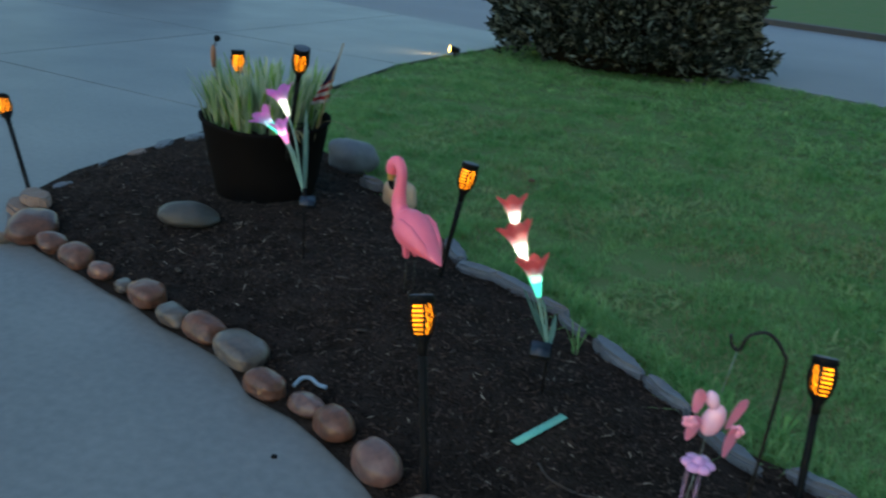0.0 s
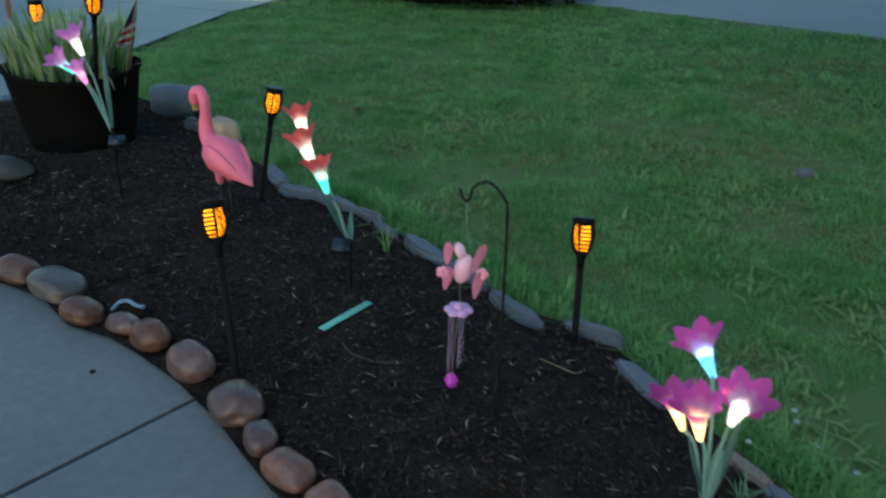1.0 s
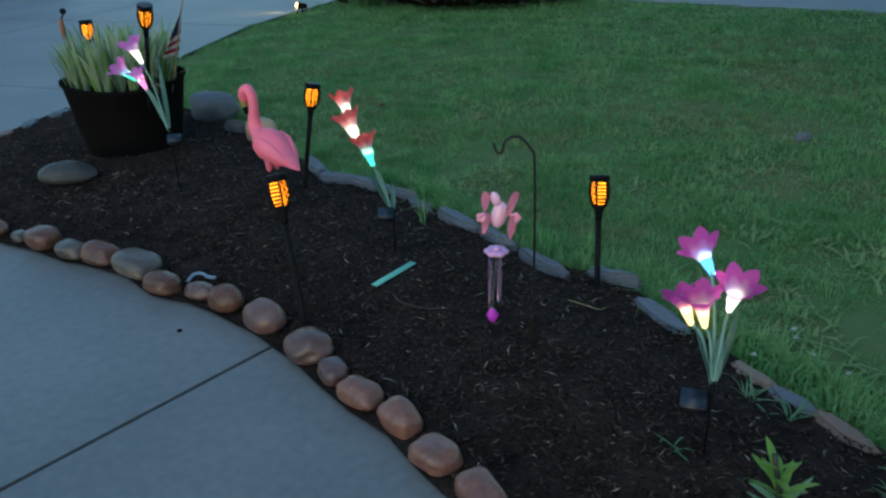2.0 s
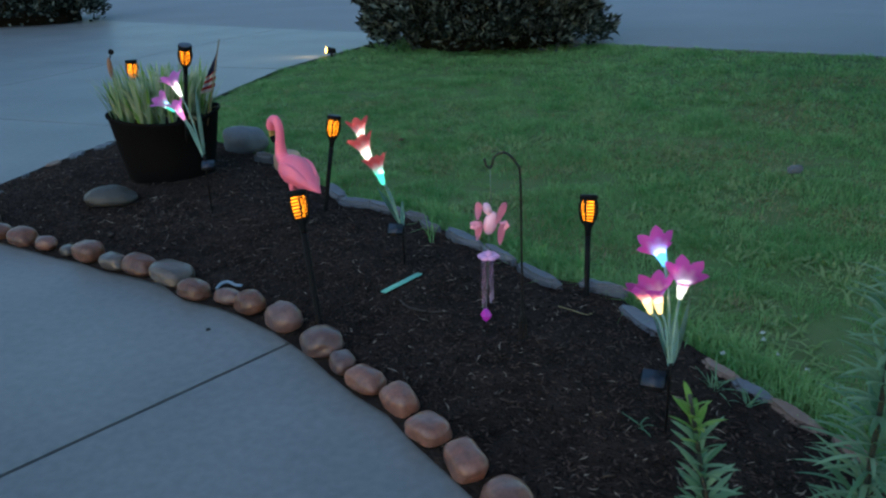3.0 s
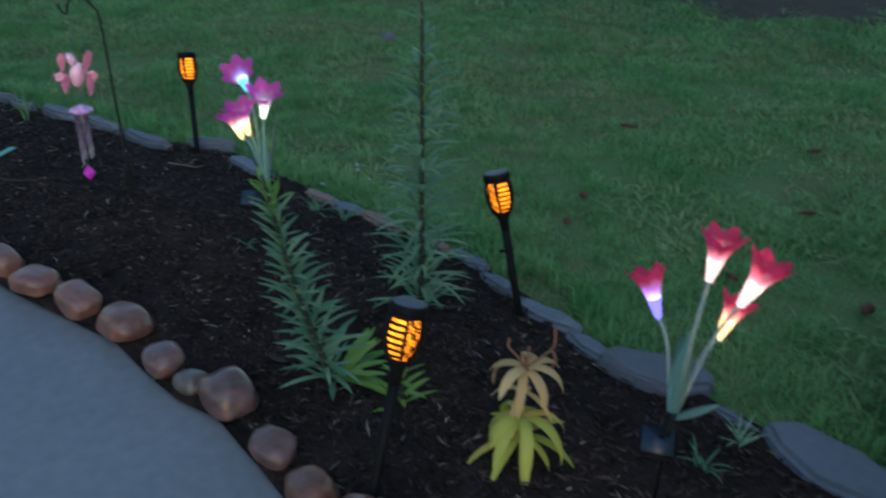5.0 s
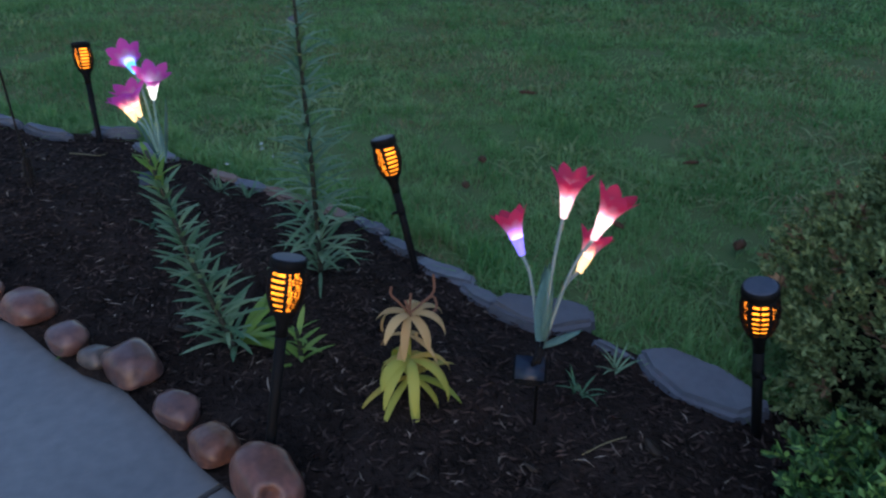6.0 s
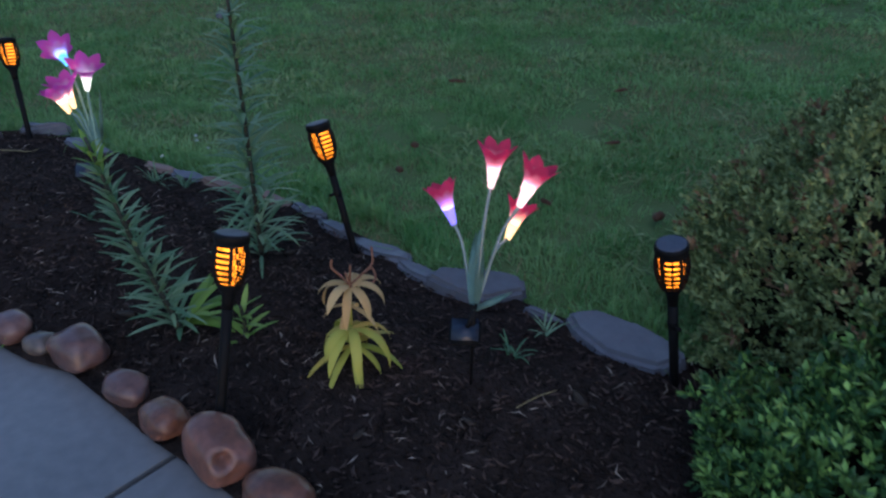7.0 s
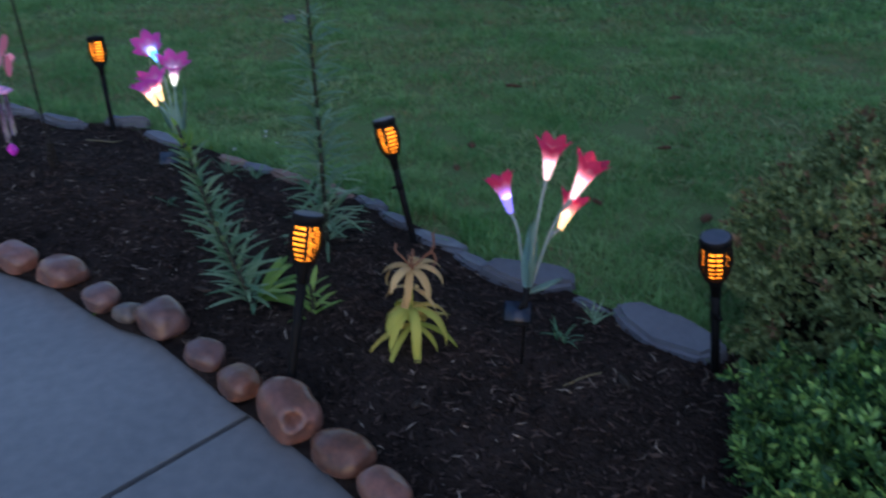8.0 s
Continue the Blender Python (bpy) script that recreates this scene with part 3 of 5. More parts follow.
def build_edging():
    looks = ["rounded brown river stone", "rounded pinkish river stone", "rounded mauve river stone", "smooth grey-brown river stone"]
    order = [4, 0, 0, 0, 1, 3, 0, 3, 0, 3, 0, 2, 0, 2, 2, 2, 1, 1, 1, 1, 1, 2, 3, 2, 2, 0, 1, 0, 1, 1]
    row = COBBLE_A + COBBLE_B
    for i, (x, y, l) in enumerate(row):
        l *= 0.96
        x2, y2, _ = row[min(i + 1, len(row) - 1)]
        x1, y1, _ = row[max(i - 1, 0)]
        turn = math.degrees(math.atan2(y2 - y1, x2 - x1)) + rng.uniform(-14, 14)
        k = order[i]
        if k == 4:
            flagstone(x - 0.02, y + 0.02, 0.30, 165, SANDSTONE, "flat tan stone at the corner of the bed", 0.05, 0.5)
            ob = flagstone(x + 0.02, y + 0.05, 0.27, 150, SANDSTONE, "flat tan stone stacked at the bed corner", 0.045, 0.5)
            ob.location.z += 0.052
        else:
            cobble(x, y, l, turn, COBBLES[k], looks[k] + " bedded beside the walk", 3.4 if i in (19, 18) else rng.uniform(2.2, 2.9), 0.62 if l < 0.19 else 0.45, hollow=(-0.10, -0.85, 0.42) if i == 26 else None)
    cobble(-1.03, 3.62, 0.20, 140, TANROCK, "chunky tan sandstone behind the flamingo", 3.2, 0.75, "sandstone_rock", "flat stones along the lawn")
    for x, y, l, turn, k in FLAG_A + FLAG_B:
        if y > 4:
            cobble(x + 0.03, y - 0.05, 0.29, turn, SLATE, "chunky blue-grey slate block at the lawn edge", 3.2, 0.78, "slate_block", "flat stones along the lawn")
            continue
        ob = flagstone(x, y, l * (1.2 if l > 0.26 or y > 2.9 else 1.42), turn, (SLATE, SANDSTONE)[k], ("flat blue-grey slate set at the lawn edge", "flat pinkish sandstone set at the lawn edge")[k], 0.085 if y > 3.5 else 0.055 if y > 1.9 or l > 0.26 else 0.045, 0.24 if 1.5 < y < 2.9 else 0.31 if l < 0.26 else 0.46, tip=-5)
        ob.location.z -= 0.0 if l > 0.26 or y > 1.9 else 0.010
    # broken bits along the drive
    for x, y, l in ((-2.60, 3.05, 0.14), (-2.68, 3.45, 0.10), (-2.66, 3.72, 0.16), (-2.64, 3.95, 0.2), (-2.58, 4.2, 0.24), (-2.35, 4.35, 0.2)):
        flagstone(x, y, l, rng.uniform(70, 110), rng.choice((SLATE, SANDSTONE)), "thin broken stone between bed and drive", 0.03, 0.5, "broken stones along the drive")
    flagstone(-2.06, 3.42, 0.13, 20, SANDSTONE, "thin tan stone lying on the mulch", 0.03, 0.5, "loose stones on the mulch")
    ob = cobble(-1.735, 2.815, 0.275, 15, COBBLES[5], "large smooth dark grey stone lying on the mulch", 2.2, 0.5, "boulder", "loose stones on the mulch")
    # a small pebble caught on top of one stone
    cobble(-2.36, 2.38, 0.10, 40, COBBLES[4], "small tan stone wedged beside the walk", 2.4, 0.6)


# ---- solar torches ----
def torch_mesh():
    """Parts of a flame torch, its axis along z, the top at the origin."""
    H, n, rows_ = 0.128, 120, 48
    radius = lambda v: 0.0195 + 0.0185 * math.sin(math.pi * (0.10 + 0.70 * v))
    bm = bmesh.new()
    z0, z1 = -H + 0.018, -0.014
    grid = [[bm.verts.new((radius(j / rows_) * math.cos(2 * math.pi * i / n), radius(j / rows_) * math.sin(2 * math.pi * i / n), z0 + (z1 - z0) * j / rows_)) for i in range(n)] for j in range(rows_ + 1)]
    for j in range(rows_):
        for i in range(n):
            side, k = divmod(i, n // 6)
            u, v = (k + 0.5) / (n // 6), (j + 0.5) / rows_
            solid = v < 0.08 or v > 0.90 or k < 2 or k >= n // 6 - 2
            if not solid:
                if side % 2 == 0:
                    solid = (j % 6) < 3 or (side == 2 and abs(u - 0.5) < 0.06)
                else:
                    w = math.sin(20 * u + 2.5 * math.sin(26 * v)) + 0.9 * math.sin(56 * v - 9 * u)
                    solid = abs(w) < 0.72
            if solid:
                bm.faces.new((grid[j][i], grid[j][(i + 1) % n], grid[j + 1][(i + 1) % n], grid[j + 1][i]))
    bmesh.ops.delete(bm, geom=[v for v in bm.verts if not v.link_faces], context="VERTS")
    ext = bmesh.ops.extrude_face_region(bm, geom=bm.faces[:])
    for v in ext["geom"]:
        if isinstance(v, bmesh.types.BMVert):
            r = math.hypot(v.co.x, v.co.y)
            v.co.x *= 1 - 0.0022 / r
            v.co.y *= 1 - 0.0022 / r
    bmesh.ops.recalc_face_normals(bm, faces=bm.faces)
    cage = mesh("cage", bm, BLACK)
    bm = bmesh.new()
    lathe(bm, [(0.031, -0.021), (0.0355, -0.018), (0.0350, -0.006), (0.0340, -0.002), (0.0310, -0.0015)], 28)
    cap = mesh("cap", bm, BLACK)
    bm = bmesh.new()
    lathe(bm, [(0.0308, -0.0025), (0.0308, -0.0005), (0.0290, 0.0)], 28)
    cell = mesh("solar_cell", bm, CELL)
    bm = bmesh.new()
    lathe(bm, [(0.018, z0 + 0.006)] + [(radius(v) - 0.0095, z0 + (z1 - z0) * v) for v in (0.15, 0.35, 0.55, 0.75, 0.92)], 20)
    flame = mesh("flame", bm, FLAME)
    bm = bmesh.new()
    lathe(bm, [(0.0115, -H - 0.03), (0.013, -H - 0.005), (0.017, -H + 0.008), (0.026, -H + 0.02), (0.024, -H + 0.024)], 20)
    cup = mesh("cup", bm, BLACK)
    for me in (cage, cap, cell, flame, cup):
        me.polygons.foreach_set("use_smooth", [me is not cage] * len(me.polygons))
    return dict(cage=cage, cap=cap, solar_cell=cell, flame=flame, cup=cup)


TORCH = torch_mesh()


def torch(base, top, label, twist=0.0, clip=False):
    """A torch whose stake stands in the ground at base and whose cap ends at top."""
    base, top = Vector(base), Vector(top)
    axis = (top - base).normalized()
    e = empty("solar_torch")
    turn = axis.to_track_quat("Z", "Y").to_matrix().to_4x4()
    e.matrix_world = Matrix.Translation(top) @ turn @ pose(0, 0, 0, 0, 0, twist)
    length = (top - base).length
    for name, me in TORCH.items():
        o = new(name, me)
        o.parent = e
    bm = bmesh.new()
    lathe(bm, [(0.004, -length - 0.04), (0.0105, -length + 0.01), (0.0105, -0.30), (0.0115, -0.155)], 12)
    part("stake", bm, BLACK, e)
    if clip:
        bm = bmesh.new()
        lathe(bm, [(0.011, -0.222), (0.0125, -0.217), (0.0125, -0.203), (0.011, -0.198)], 12)
        box(bm, (0.022, 0.008, 0.008), pose(-0.016, 0, -0.212), 0.001)
        part("switch_collar", bm, BLACK, e)
    return tagged(e, label, "solar torch", "solar torches")


def build_torches():
    say = "black solar torch with amber flame light in "
    torch((-2.66, 2.90, 0.0), (-2.98, 3.12, 0.40), say + "the bed corner", 20)
    torch((-0.205, 1.52, 0.01), (-0.311, 1.71, 0.484), say + "mulch by cobbles", 148)
    torch((-0.565, 2.805, 0.0), (-0.49, 2.881, 0.511), say + "mulch by slates", 85)
    torch((0.737, 1.90, 0.0), (0.737, 2.038, 0.378), say + "mulch by slates", 70)
    torch((1.538, 0.472, 0.0), (1.475, 0.566, 0.400), say + "mulch, leaning", 150, True)
    torch((0.975, -0.150, 0.0), (1.079, -0.062, 0.440), say + "mulch by cobbles", 66)
    torch((1.958, -0.438, 0.0), (1.878, -0.431, 0.402), say + "mulch by shrubs", 175, True)
    torch((-1.42, 3.15, 0.34), (-1.295, 3.03, 0.846), say + "the planted tub", 60)
    torch((-1.93, 3.60, 0.34), (-1.940, 3.62, 0.695), say + "the tub leaves", 40)


# ---- solar lilies ----
def bloom(parent, base, mouth, petal, lit, size=1.0, flare=1.0):
    """A trumpet flower with six petals on a lit throat."""
    base, mouth = Vector(base), Vector(mouth)
    axis = (mouth - base).normalized()
    m = Matrix.Translation(base) @ axis.to_track_quat("Z", "Y").to_matrix().to_4x4() @ pose(0, 0, 0, 0, 0, rng.uniform(0, 60))
    n, rows_ = 48, 12
    L = 0.125 * size

    def skin(v0, v1, grow):
        bm = bmesh.new()
        loops = []
        for j in range(rows_ + 1):
            v = v0 + (v1 - v0) * j / rows_
            lp = []
            for i in range(n):
                u = 2 * math.pi * i / n
                tip = (1 - abs(2 * ((6 * i / n) % 1) - 1)) ** 0.75
                w = v * (0.70 + 0.30 * tip) if v > 0.55 else v
                if v > 0.55:
                    w = 0.55 + (v - 0.55) * (0.60 + 0.40 * tip)
                r = size * (0.0078 + 0.0235 * w + 0.040 * flare * max(0, w - 0.45) ** 1.6 / 0.38) + grow
                z = L * (w - 0.16 * flare * max(0, w - 0.72))
                lp.append(m @ Vector((r * math.cos(u), r * math.sin(u), z)))
            loops.append(lp)
        # height up the flower, drives the glow painted into the petal colour
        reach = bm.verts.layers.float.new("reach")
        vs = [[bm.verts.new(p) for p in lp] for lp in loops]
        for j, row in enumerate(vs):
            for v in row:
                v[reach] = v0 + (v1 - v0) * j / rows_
        for a, b in zip(vs, vs[1:]):
            for i in range(n):
                bm.faces.new((a[i], a[(i + 1) % n], b[(i + 1) % n], b[i]))
        return bm

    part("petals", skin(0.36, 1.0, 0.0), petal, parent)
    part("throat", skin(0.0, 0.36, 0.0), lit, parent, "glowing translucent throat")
    bm = bmesh.new()
    bmesh.ops.create_icosphere(bm, subdivisions=2, radius=0.0065 * size, matrix=m @ Matrix.Translation((0, 0, L * 0.22)))
    part("light", bm, LED[lit.name], parent)


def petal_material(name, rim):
    """Translucent cloth, dyed at the rim; the pale base paints in the throat's glow."""
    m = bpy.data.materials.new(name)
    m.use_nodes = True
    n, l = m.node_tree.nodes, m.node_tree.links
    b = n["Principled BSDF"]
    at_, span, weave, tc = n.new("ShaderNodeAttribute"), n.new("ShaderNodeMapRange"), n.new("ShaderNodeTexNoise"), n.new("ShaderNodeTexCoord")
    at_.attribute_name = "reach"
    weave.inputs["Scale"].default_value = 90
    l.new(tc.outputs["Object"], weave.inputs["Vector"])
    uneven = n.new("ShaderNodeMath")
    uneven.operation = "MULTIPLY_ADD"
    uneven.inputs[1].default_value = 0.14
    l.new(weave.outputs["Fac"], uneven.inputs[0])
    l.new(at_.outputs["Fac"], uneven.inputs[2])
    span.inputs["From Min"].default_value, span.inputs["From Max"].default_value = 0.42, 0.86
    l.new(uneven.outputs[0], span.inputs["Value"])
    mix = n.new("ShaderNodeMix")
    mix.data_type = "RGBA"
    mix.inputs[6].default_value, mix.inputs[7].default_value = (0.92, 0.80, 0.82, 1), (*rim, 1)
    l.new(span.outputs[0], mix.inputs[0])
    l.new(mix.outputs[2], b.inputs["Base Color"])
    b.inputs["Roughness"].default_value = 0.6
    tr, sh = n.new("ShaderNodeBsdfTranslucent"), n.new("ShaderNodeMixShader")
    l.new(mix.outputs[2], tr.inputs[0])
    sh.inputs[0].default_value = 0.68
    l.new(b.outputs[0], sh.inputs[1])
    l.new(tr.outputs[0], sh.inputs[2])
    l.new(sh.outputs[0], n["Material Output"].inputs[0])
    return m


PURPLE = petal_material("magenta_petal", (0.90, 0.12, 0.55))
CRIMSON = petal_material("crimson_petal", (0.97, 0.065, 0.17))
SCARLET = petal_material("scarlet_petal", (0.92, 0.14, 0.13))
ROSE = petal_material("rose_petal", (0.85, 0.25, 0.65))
LIT_WARM = glow("lit_warm", (1.0, 0.58, 0.22), 0.85)
LIT_PEACH = glow("lit_peach", (1.0, 0.60, 0.55), 0.62)
LIT_TEAL = glow("lit_teal", (0.10, 0.85, 0.60), 0.40)
LIT_BLUE = glow("lit_blue", (0.26, 0.22, 1.0), 0.45)
LIT_PINK = glow("lit_pink", (1.0, 0.25, 0.60), 0.42)
LIT_AZURE = glow("lit_azure", (0.14, 0.50, 1.0), 0.5)
LIT_WHITE = glow("lit_white", (0.95, 1.0, 0.80), 0.6)

LED = {m.name: glow("led_" + m.name, tuple(0.12 + 0.88 * c for c in m.node_tree.nodes["Principled BSDF"].inputs["Emission Color"].default_value[:3]), 80.0) for m in (LIT_WARM, LIT_PEACH, LIT_TEAL, LIT_BLUE, LIT_PINK, LIT_AZURE, LIT_WHITE)}


def solar_lily(label, foot, panel, panel_turn, flowers, leaves, stem_mat, name="solar_lily"):
    """Cloth lilies on wire stems that rise from one stake with a small solar panel."""
    e = empty(name)
    foot = Vector(foot)
    low = Vector((foot.x, foot.y, ground_at(foot.x, foot.y) - 0.03))
    neck = foot + Vector((0, 0, 0.05))
    bm = bmesh.new()
    tube(bm, [low, foot - Vector((0, 0, 0.06)), foot + Vector((0, 0, 0.03))], [0.0035, 0.0045, 0.008], 10)
    part("stake", bm, BLACK, e)
    for base, mouth, petal, lit, size, flare in flowers:
        base, mouth = Vector(base), Vector(mouth)
        bloom(e, base, mouth, petal, lit, size, flare)
        mid = neck.lerp(base, 0.55) + Vector((0, 0, 0.02))
        bm = bmesh.new()
        tube(bm, spline([foot, mid, base + (mouth - base) * 0.06], 8), 0.0036, 8)
        part("stem", bm, stem_mat, e)
    for heading, pitch, length, width, droop in leaves:
        bm = bmesh.new()
        leaf(bm, neck - Vector((0, 0, 0.03)), radians(heading), radians(pitch), length, width, droop, 8, 0.5)
        bmesh.ops.solidify(bm, geom=bm.faces[:], thickness=0.0015)
        part("leaf", bm, STEMGREEN, e)
    m = pose(*panel, 0, 0, panel_turn) @ pose(0, 0, 0, 26, 0, 0)
    bm = bmesh.new()
    box(bm, (0.068, 0.062, 0.018), m, 0.006)
    body = part("panel_box", bm, BLACK, e)
    bm = bmesh.new()
    box(bm, (0.058, 0.052, 0.003), m @ pose(0, 0, 0.0105), 0.001)
    part("solar_cell", bm, DARKCELL, body, "dark blue glossy solar cell")
    bm = bmesh.new()
    tube(bm, [Vector(panel) - Vector((0, 0, 0.006)), foot + Vector((0, 0, 0.01))], 0.006, 8)
    part("bracket", bm, BLACK, e)
    return tagged(e, label, "solar flower light", "solar lily lights")


def build_lilies():
    solar_lily("magenta cloth solar lilies with glowing throats on green stems", (0.924, 0.955, 0.235), (0.880, 0.935, 0.220), -12,
               [((0.893, 0.958, 0.534), (0.876, 1.030, 0.564), PURPLE, LIT_AZURE, 0.80, 0.85),
                ((0.926, 0.915, 0.468), (0.931, 0.892, 0.534), PURPLE, LIT_WHITE, 0.80, 0.9),
                ((0.884, 0.930, 0.418), (0.868, 0.925, 0.490), PURPLE, LIT_WARM, 0.80, 0.85),
                ((0.872, 1.005, 0.380), (0.845, 1.020, 0.446), PURPLE, LIT_WARM, 0.76, 0.85)],
               [(180, 72, 0.17, 0.026, 0.05), (20, 80, 0.20, 0.026, 0.05), (270, 86, 0.16, 0.026, 0.1)], STEMGREEN)
    solar_lily("crimson cloth solar lilies with glowing throats beside slate stones", (1.512, -0.268, 0.235), (1.494, -0.266, 0.200), -31,
               [((1.580, -0.205, 0.494), (1.588, -0.208, 0.578), CRIMSON, LIT_PEACH, 0.80, 0.52),
                ((1.636, -0.230, 0.449), (1.668, -0.236, 0.520), CRIMSON, LIT_PEACH, 0.88, 0.52),
                ((1.630, -0.200, 0.359), (1.669, -0.184, 0.415), CRIMSON, LIT_WARM, 0.76, 0.5),
                ((1.512, -0.176, 0.411), (1.500, -0.142, 0.478), CRIMSON, LIT_BLUE, 0.78, 0.45)],
               [(180, 88, 0.155, 0.030, -0.05), (50, 76, 0.17, 0.030, 0.05), (345, 28, 0.09, 0.024, 0.3), (60, 66, 0.16, 0.026, 0.05)], STEMPALE)
    solar_lily("scarlet cloth solar lilies glowing white inside, leaning towards the flamingo", (-0.004, 2.065, 0.200), (-0.022, 2.018, 0.226), 5,
               [((-0.150, 2.10, 0.548), (-0.168, 2.118, 0.610), SCARLET, LIT_WHITE, 0.95, 0.6),
                ((-0.090, 1.975, 0.503), (-0.122, 1.990, 0.570), SCARLET, LIT_WHITE, 1.05, 0.6),
                ((-0.034, 1.905, 0.450), (-0.058, 1.918, 0.520), SCARLET, LIT_TEAL, 0.95, 0.6)],
               [(160, 58, 0.20, 0.020, 0.1), (180, 68, 0.18, 0.020, 0.1), (290, 80, 0.13, 0.018, 0.1)], STEMGREEN)
    solar_lily("rose and white cloth solar lilies in front of the black tub", (-1.110, 2.680, 0.330), (-1.085, 2.66, 0.310), 20,
               [((-1.166, 2.650, 0.651), (-1.196, 2.655, 0.712), ROSE, LIT_WHITE, 0.95, 0.9),
                ((-1.210, 2.650, 0.580), (-1.256, 2.650, 0.618), ROSE, LIT_TEAL, 0.88, 0.85),
                ((-1.168, 2.650, 0.540), (-1.192, 2.650, 0.592), ROSE, LIT_PINK, 0.84, 0.7)],
               [(180, 70, 0.24, 0.022, -0.05), (110, 82, 0.34, 0.022, -0.02)], STEMGREEN)


# ---- flamingo, hook with hanging ornament ----
def build_flamingo():
    bm = bmesh.new()
    # body from tail tip to breast, along +x
    spine = [(-0.185, -0.045, 0.004, 0.004), (-0.16, -0.034, 0.020, 0.014), (-0.12, -0.012, 0.040, 0.034), (-0.07, 0.012, 0.055, 0.056), (-0.02, 0.026, 0.062, 0.068), (0.03, 0.030, 0.058, 0.066), (0.07, 0.034, 0.043, 0.050), (0.095, 0.040, 0.024, 0.030), (0.105, 0.042, 0.006, 0.008)]
    n = 24
    rings(bm, [[Vector((x, w * math.cos(2 * math.pi * i / n), z + h * math.sin(2 * math.pi * i / n))) for i in range(n)] for x, z, w, h in spine])
    # neck, head and beak
    neck = spline([(0.055, 0, 0.045), (0.095, 0, 0.075), (0.104, 0, 0.12), (0.097, 0, 0.17), (0.098, 0, 0.213), (0.116, 0, 0.240), (0.142, 0, 0.238), (0.157, 0, 0.216), (0.161, 0, 0.195)], 6)
    k = len(neck)
    rad = [0.036 - 0.016 * min(1, i / (k * 0.35)) if i < k * 0.6 else 0.020 + 0.006 * math.sin(math.pi * (i / k - 0.6) / 0.4) for i in range(k)]
    tube(bm, neck, rad, 16)
    tube(bm, spline([(0.160, 0, 0.202), (0.166, 0, 0.178), (0.164, 0, 0.162)], 4), [0.018, 0.017, 0.016, 0.015, 0.014, 0.0135, 0.013, 0.012, 0.011], 12, 1)
    tube(bm, spline([(0.165, 0, 0.164), (0.160, 0, 0.146), (0.150, 0, 0.133)], 4), [0.0125, 0.012, 0.0115, 0.011, 0.0105, 0.009, 0.008, 0.006, 0.003], 12, 2)
    # folded wings with feather ridges
    for s in (-1, 1):
        loops = []
        for x, z, w, h in ((-0.15, -0.03, 0.008, 0.008), (-0.11, -0.002, 0.014, 0.030), (-0.06, 0.020, 0.018, 0.044), (0.0, 0.030, 0.018, 0.046), (0.045, 0.030, 0.012, 0.032), (0.065, 0.030, 0.003, 0.008)):
            off = {-0.15: 0.016, -0.11: 0.038, -0.06: 0.050, 0.0: 0.054, 0.045: 0.046, 0.065: 0.038}[x]
            loops.append([Vector((x, s * (off + w * math.cos(2 * math.pi * i / 16) * (1 + 0.2 * math.cos(8 * math.pi * i / 16))), z + h * math.sin(2 * math.pi * i / 16))) for i in range(16)])
        rings(bm, loops)
    # leg stumps and the two wire legs
    for s in (-1, 1):
        lathe(bm, [(0.006, -0.085), (0.013, -0.075), (0.016, -0.05), (0.020, -0.02)], 12, pose(0.005, s * 0.018, 0))
        tube(bm, [(0.005, s * 0.018, -0.08), (0.0, s * 0.02, -0.28)], 0.0028, 6, 3)
    bmesh.ops.recalc_face_normals(bm, faces=bm.faces)
    ob = part("flamingo_ornament", bm, [PINK, BEAKY, BLACK, IRON])
    ob.matrix_world = pose(-0.612, 2.568, 0.288, 0, 0, 143) @ Matrix.Diagonal((1.0, 1.08, 1.03, 1))
    tagged(ob, "pink plastic flamingo ornament standing in the mulch on wire legs", "ornament")


